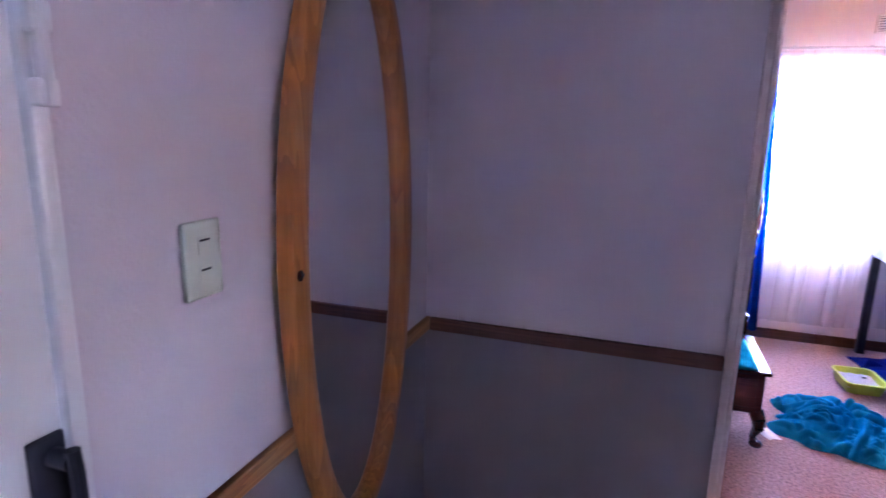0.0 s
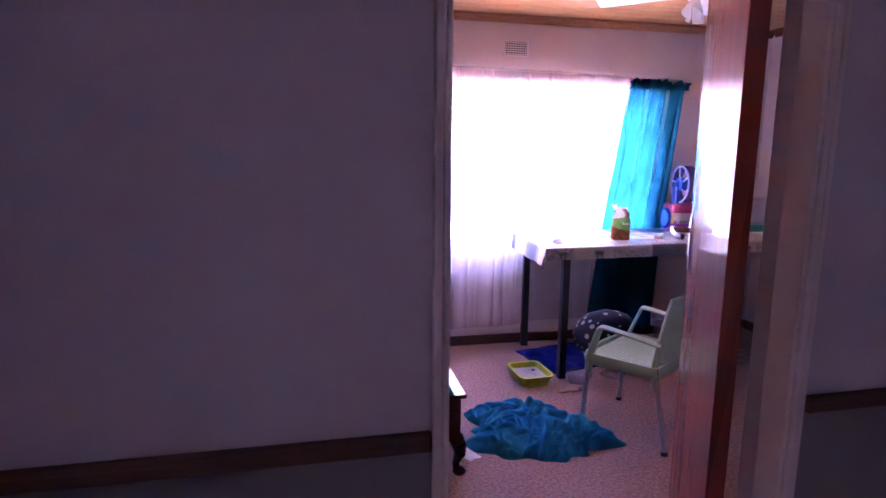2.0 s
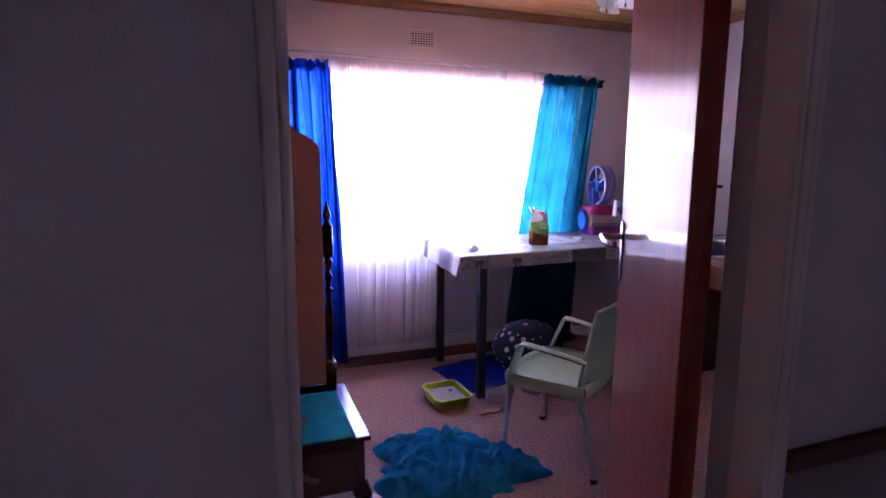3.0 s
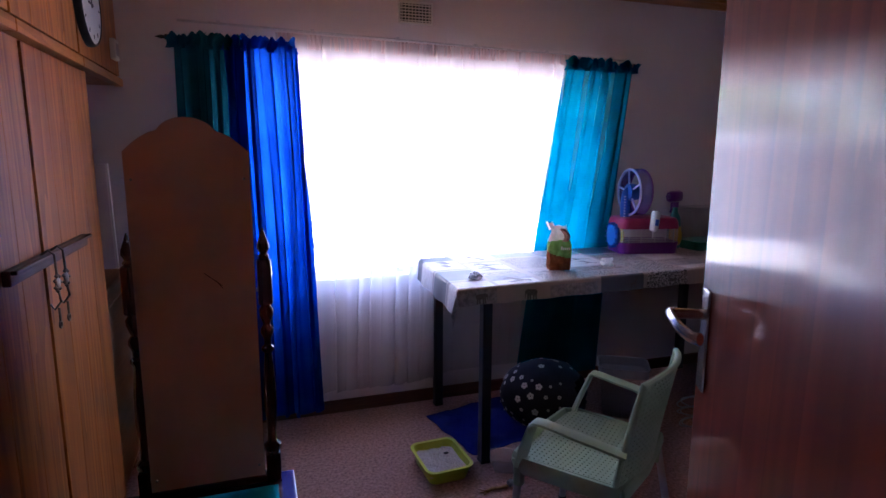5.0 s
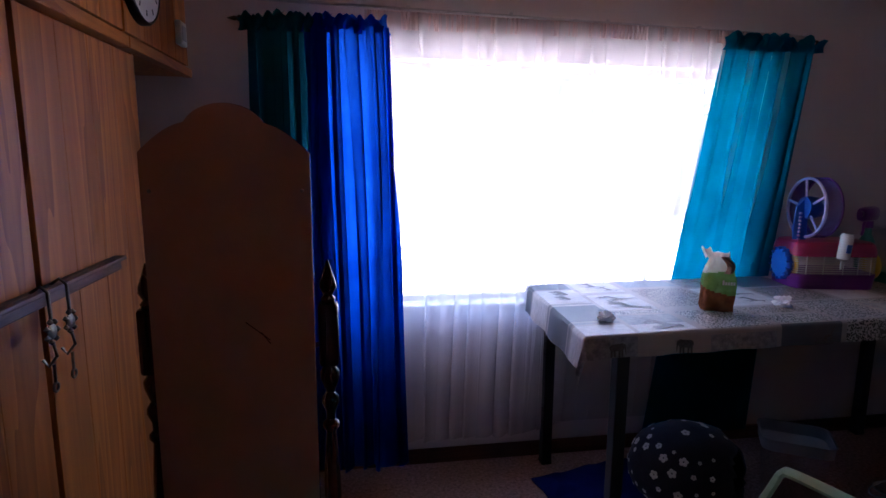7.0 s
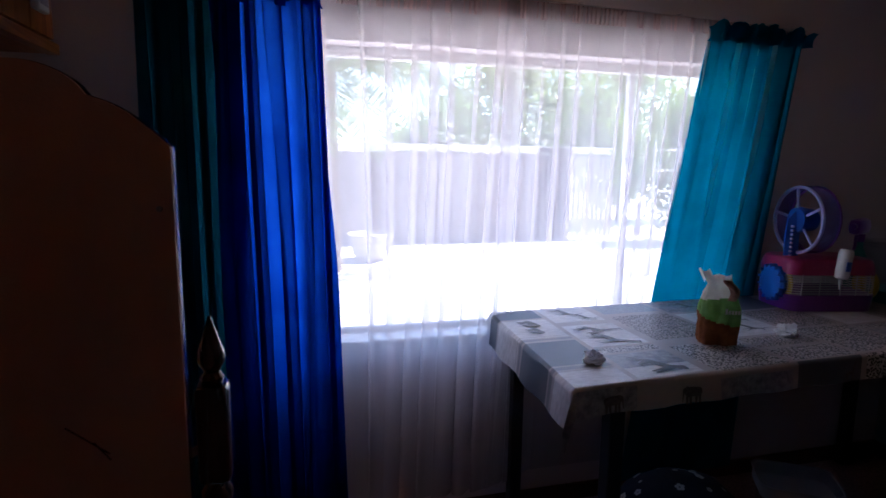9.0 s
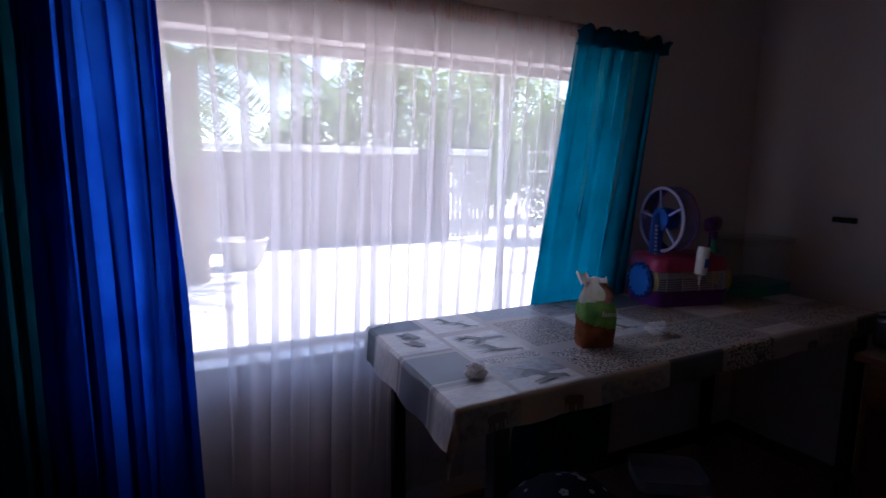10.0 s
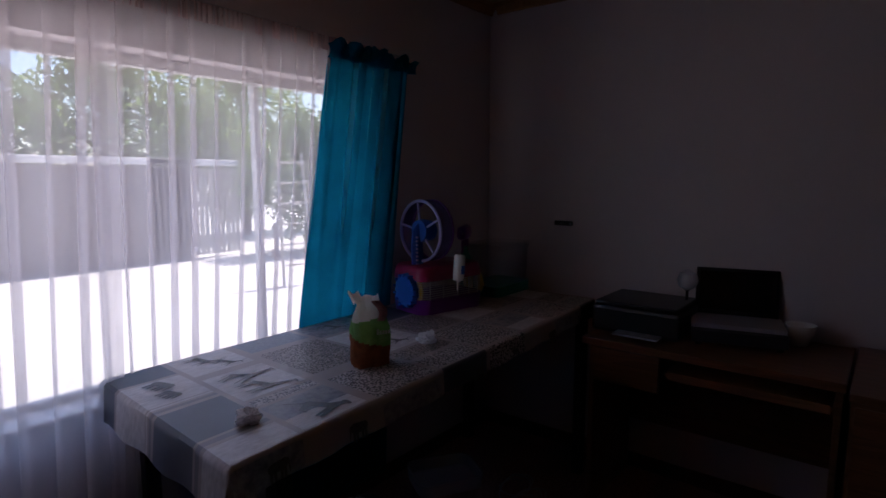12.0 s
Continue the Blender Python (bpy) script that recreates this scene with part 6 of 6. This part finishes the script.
for k in range(4):
    bm = B()
    m_ = pose(0, 0, -0.15, 0, 0, 90 * k + 230) @ pose(0, 0, 0, 8, 0, 0)
    box(bm, 0.09, 0.16, -0.012, 0.012, -0.003, 0.003, 0.001, m_)
    box(bm, 0.15, 0.56, -0.055, 0.055, -0.004, 0.004, 0.003, m_)
    part("blade", bm, M["white"], cf)
for k in range(3):
    bm = B()
    a = radians(120 * k + 200)
    lathe(bm, [(0.016, 0.0), (0.022, -0.012), (0.034, -0.045), (0.052, -0.085), (0.050, -0.085), (0.032, -0.045), (0.015, -0.006)], 20, pose(0.075 * math.cos(a), 0.075 * math.sin(a), -0.20) @ pose(0, 0, 0, 0, 0, math.degrees(a)) @ pose(0, 0, 0, 0, -28, 0))
    part("shade", bm, cloth_mat("opal_glass", (0.8, 0.78, 0.76), 0.4), cf, "opal glass shade", True)
for x, y, l in ((-0.10, -0.03, 0.13), (-0.03, -0.08, 0.11)):
    bm = B()
    rod(bm, (x, y, -0.19), (x, y, -0.19 - l), 0.0014, 6)
    lathe(bm, [(0.002, 0.018), (0.006, 0.004), (0.005, -0.004)], 10, pose(x, y, -0.19 - l))
    part("pull_cord", bm, M["trim_light"], cf, smooth=True)


# ---- outside: paved yard, garden wall, palm and trees ----
GZ = -0.2
M["yard"] = mat("pale_concrete_paving", (0.58, 0.55, 0.50), 0.85, vary=0.07, scale=1.2, bump=0.25, bump_scale=40)
M["gwall"] = mat("grey_brown_garden_wall", (0.20, 0.175, 0.165), 0.8, vary=0.10, scale=2.2, bump=0.4, bump_scale=30, per_object=0.12)
M["coping"] = mat("white_coping", (0.72, 0.70, 0.66), 0.7, vary=0.05, scale=3)
M["bark"] = mat("palm_bark", (0.22, 0.16, 0.11), 0.9, vary=0.25, scale=9, bump=0.8, bump_scale=25)
M["leaf_pale"] = cloth_mat("sunlit_leaf", (0.30, 0.40, 0.13), 0.5, color2=(0.16, 0.24, 0.07), scale=1.4)
M["leaf_dark"] = cloth_mat("shrub_leaf", (0.20, 0.29, 0.11), 0.45, color2=(0.10, 0.16, 0.06), scale=2.0)
M["frond"] = cloth_mat("palm_frond", (0.13, 0.19, 0.07), 0.35, color2=(0.07, 0.11, 0.04), scale=3)
M["pole"] = mat("weathered_pole", (0.45, 0.42, 0.38), 0.8, vary=0.1, scale=9)

bm = B()
sheet(bm, lambda u, v: ((u - 0.5) * 1600, 0.22 + v * 800, GZ), 4, 4)
single("ground", bm, M["yard"], "pale sunlit concrete yard", "ground", "structure")
bm = B()
box(bm, -30, 30, -30, -5.2, GZ - 0.1, GZ)
box(bm, -30, XL - 0.35, -5.2, 0.22, GZ - 0.1, GZ)
box(bm, PXR + 0.15, 30, -5.2, 0.22, GZ - 0.1, GZ)
box(bm, XR + 0.2, PXR + 0.15, -2.7, 0.22, GZ - 0.1, GZ)
single("ground_house_side", bm, M["yard"], "pale concrete apron round the house", "ground", "structure")
bm = B()
box(bm, XL - 0.6, XR + 3.0, PYB - 0.6, 0.34, 2.71, 2.83, 0.01)
single("roof", bm, M["white"], "flat roof slab of the house", "roof", "structure")
bm = B()
box(bm, XL - 0.6, XR + 3.0, 0.341, 0.37, 2.62, 2.84, 0.006)
single("trim_fascia", bm, M["white"], "white fascia board of the roof", "fascia", "structure")

gw = thing("garden_wall", "grey brown panelled garden wall with a white coping", "garden wall", pose(0, 9.0, GZ))
x = -7.0
while x < 4.2:
    bm = B()
    box(bm, x + 0.012, x + 0.988, 0, 0.09, 0, 1.80, 0.008)
    part("panel", bm, M["gwall"], gw)
    bm = B()
    box(bm, x - 0.05, x + 0.05, -0.03, 0.12, 0, 1.82, 0.01)
    part("post", bm, M["gwall"], gw)
    bm = B()
    box(bm, x + 0.003, x + 0.997, -0.06, 0.15, 1.821, 1.95, 0.012)
    part("coping_stone", bm, M["coping"], gw)
    x += 1.0
gt = thing("garden_gate", "pale slatted timber gate in the garden wall", "gate", pose(4.2, 9.0, GZ))
for k in range(16):
    bm = B()
    box(bm, 0.06 + 0.112 * k, 0.06 + 0.112 * k + (0.085 if k % 3 else 0.07), 0, 0.03, 0.06, 1.78 - 0.02 * (k % 2), 0.004)
    part("slat", bm, M["pole"], gt)
for z in (0.35, 1.02, 1.60):
    bm = B()
    box(bm, 0.04, 1.86, 0.031, 0.07, z, z + 0.09, 0.004)
    part("rail", bm, M["gwall"], gt)
for k in range(2):
    bm = B()
    box(bm, 0.0 + 0.9 * k, 0.898 + 0.9 * k, -0.06, 0.15, 1.821, 1.95, 0.012)
    part("coping_stone", bm, M["coping"], gt)


def palm(x, y, h, seed, fronds, reach):
    p = thing("palm_tree", "palm tree with arching sunlit fronds", "palm", pose(x, y, GZ))
    rnd = random.Random(seed)
    bm = B()
    lathe(bm, [(0.20 - 0.05 * k / 24 + 0.018 * (k % 2), h * k / 24) for k in range(25)], 16)
    part("trunk", bm, M["bark"], p, smooth=True)
    bm = B()
    for k in range(fronds):
        a = 2 * math.pi * k / fronds + rnd.uniform(-0.2, 0.2)
        up, ln = rnd.uniform(0.1, 1.1), reach * rnd.uniform(0.8, 1.15)
        pts = []
        for i in range(15):
            t = i / 14
            r = ln * t
            pts.append(Vector((r * math.cos(a), r * math.sin(a), h + up * ln * t * 0.8 - ln * 0.75 * t * t)))
        for i in range(14):
            bm.faces.new([bm.verts.new(q) for q in (pts[i] + Vector((0, 0, 0.012)), pts[i + 1] + Vector((0, 0, 0.01)), pts[i + 1] - Vector((0, 0, 0.01)), pts[i] - Vector((0, 0, 0.012)))])
        side = Vector((-math.sin(a), math.cos(a), 0))
        for i in range(1, 56):
            t = i / 56
            f = t * 14
            j = min(13, int(f))
            c = pts[j].lerp(pts[j + 1], f - j)
            d = (pts[j + 1] - pts[j]).normalized()
            L = ln * 0.30 * math.sin(math.pi * min(1, t * 0.9 + 0.12)) + 0.05
            for s in (-1, 1):
                tip = c + side * s * L * 0.85 + d * L * 0.5 - Vector((0, 0, L * rnd.uniform(0.15, 0.5)))
                w = d * 0.016
                bm.faces.new([bm.verts.new(q) for q in (c - w, c.lerp(tip, 0.5) - w * 1.1, tip, c.lerp(tip, 0.5) + w * 1.1)])
    tagged(part("crown", bm, M["frond"], p), kind="stuff")


palm(-0.25, 6.3, 2.9, 3, 17, 2.3)


def leafy(name, label, x, y, h, centres, n, size, material, seed, trunk=0.12):
    """A tree: tapered trunk, limbs and a crown of many small leaves round uneven centres."""
    t = thing(name, label, "tree", pose(x, y, GZ))
    rnd = random.Random(seed)
    bm = B()
    rod(bm, (0, 0, 0), (0.05, 0, h * 0.55), trunk, 10, trunk * 0.6)
    for cx, cy, cz, r in centres:
        rod(bm, (0.03, 0, h * 0.4), (cx * 0.8, cy * 0.8, cz), trunk * 0.4, 8, trunk * 0.12)
    part("trunk", bm, M["bark"], t, smooth=True)
    rs = np.random.RandomState(seed)
    cs = np.array(centres)
    idx = rs.randint(0, len(cs), n)
    dirs_ = rs.normal(size=(n, 3))
    dirs_ /= np.linalg.norm(dirs_, axis=1)[:, None]
    rad = cs[idx, 3] * rs.uniform(0.15, 1, n) ** 0.45 * rs.uniform(0.75, 1.15, n)
    c = cs[idx, :3] + dirs_ * rad[:, None]
    a = rs.normal(size=(n, 3))
    a /= np.linalg.norm(a, axis=1)[:, None]
    b = np.cross(a, rs.normal(size=(n, 3)))
    b /= np.linalg.norm(b, axis=1)[:, None]
    s = size * rs.uniform(0.6, 1.4, n)[:, None]
    quad = np.stack([c - a * s, c - b * s * 0.42, c + a * s, c + b * s * 0.42], axis=1).reshape(-1, 3)
    me = bpy.data.meshes.new("crown")
    me.from_pydata(quad.tolist(), [], np.arange(4 * n).reshape(-1, 4).tolist())
    me.materials.append(material)
    ob = new("crown", me)
    ob.parent = t
    tagged(ob, kind="stuff")


leafy("tree", "leafy green tree standing behind the garden wall", 4.6, 11.5, 4.2, [(-1.6, 0, 2.4, 1.0), (-0.6, 0.3, 3.0, 1.1), (0.6, -0.2, 2.5, 1.1), (1.6, 0, 3.2, 1.2), (0.2, 0.4, 4.0, 1.0), (2.6, 0, 2.3, 1.0), (-2.4, 0.2, 1.9, 0.8)], 16000, 0.075, M["leaf_pale"], 4)
leafy("tree", "tall green tree behind the garden wall", 8.4, 12.5, 5.0, [(-1.2, 0, 2.6, 1.3), (0.6, 0, 3.4, 1.5), (1.8, 0, 2.2, 1.3), (0, 0.2, 4.8, 1.2), (-0.4, 0, 1.4, 1.1)], 16000, 0.075, M["leaf_pale"], 6)
leafy("shrub", "dense green shrub beside the gate", 7.2, 8.3, 2.6, [(-0.9, 0, 1.5, 0.7), (-0.2, -0.3, 1.0, 0.75), (0.4, 0.2, 1.9, 0.75), (1.0, -0.2, 1.2, 0.8), (0.1, 0, 2.5, 0.6), (1.5, 0, 2.2, 0.7)], 7000, 0.065, M["leaf_dark"], 7, 0.07)
leafy("tree", "dark green tree behind the garden wall", -2.6, 12.0, 4.4, [(-1.4, 0, 2.6, 1.2), (0.2, 0, 3.2, 1.3), (1.5, 0, 2.4, 1.1), (0.4, 0.2, 4.3, 1.0), (-2.4, 0, 3.5, 1.2)], 13000, 0.085, M["leaf_dark"], 8)

ld = thing("trellis", "pale timber trellis leaning beside the shrubs", "trellis", pose(4.55, 5.1, GZ, -12, 0, -25))
for x in (-0.22, 0.22):
    bm = B()
    rod(bm, (x, 0, 0), (x * 0.8, 0, 2.0), 0.02, 8)
    part("stile", bm, M["pole"], ld)
for k in range(6):
    bm = B()
    z = 0.3 + 0.31 * k
    rod(bm, (-0.23, 0, z), (0.23, 0, z + 0.02), 0.014, 8)
    part("rung", bm, M["pole"], ld)
pt = thing("plant_pot", "wide grey round garden pot on the paving", "plant pot", pose(0.5, 7.2, GZ))
bm = B()
lathe(bm, [(0.20, 0), (0.28, 0.10), (0.34, 0.30), (0.36, 0.42), (0.38, 0.44), (0.34, 0.45), (0.31, 0.38)], 28)
part("pot", bm, M["pole"], pt, smooth=True)
bm = B()
lathe(bm, [(0.31, 0.36), (0.2, 0.39), (0.02, 0.40)], 20)
part("soil", bm, M["bark"], pt)
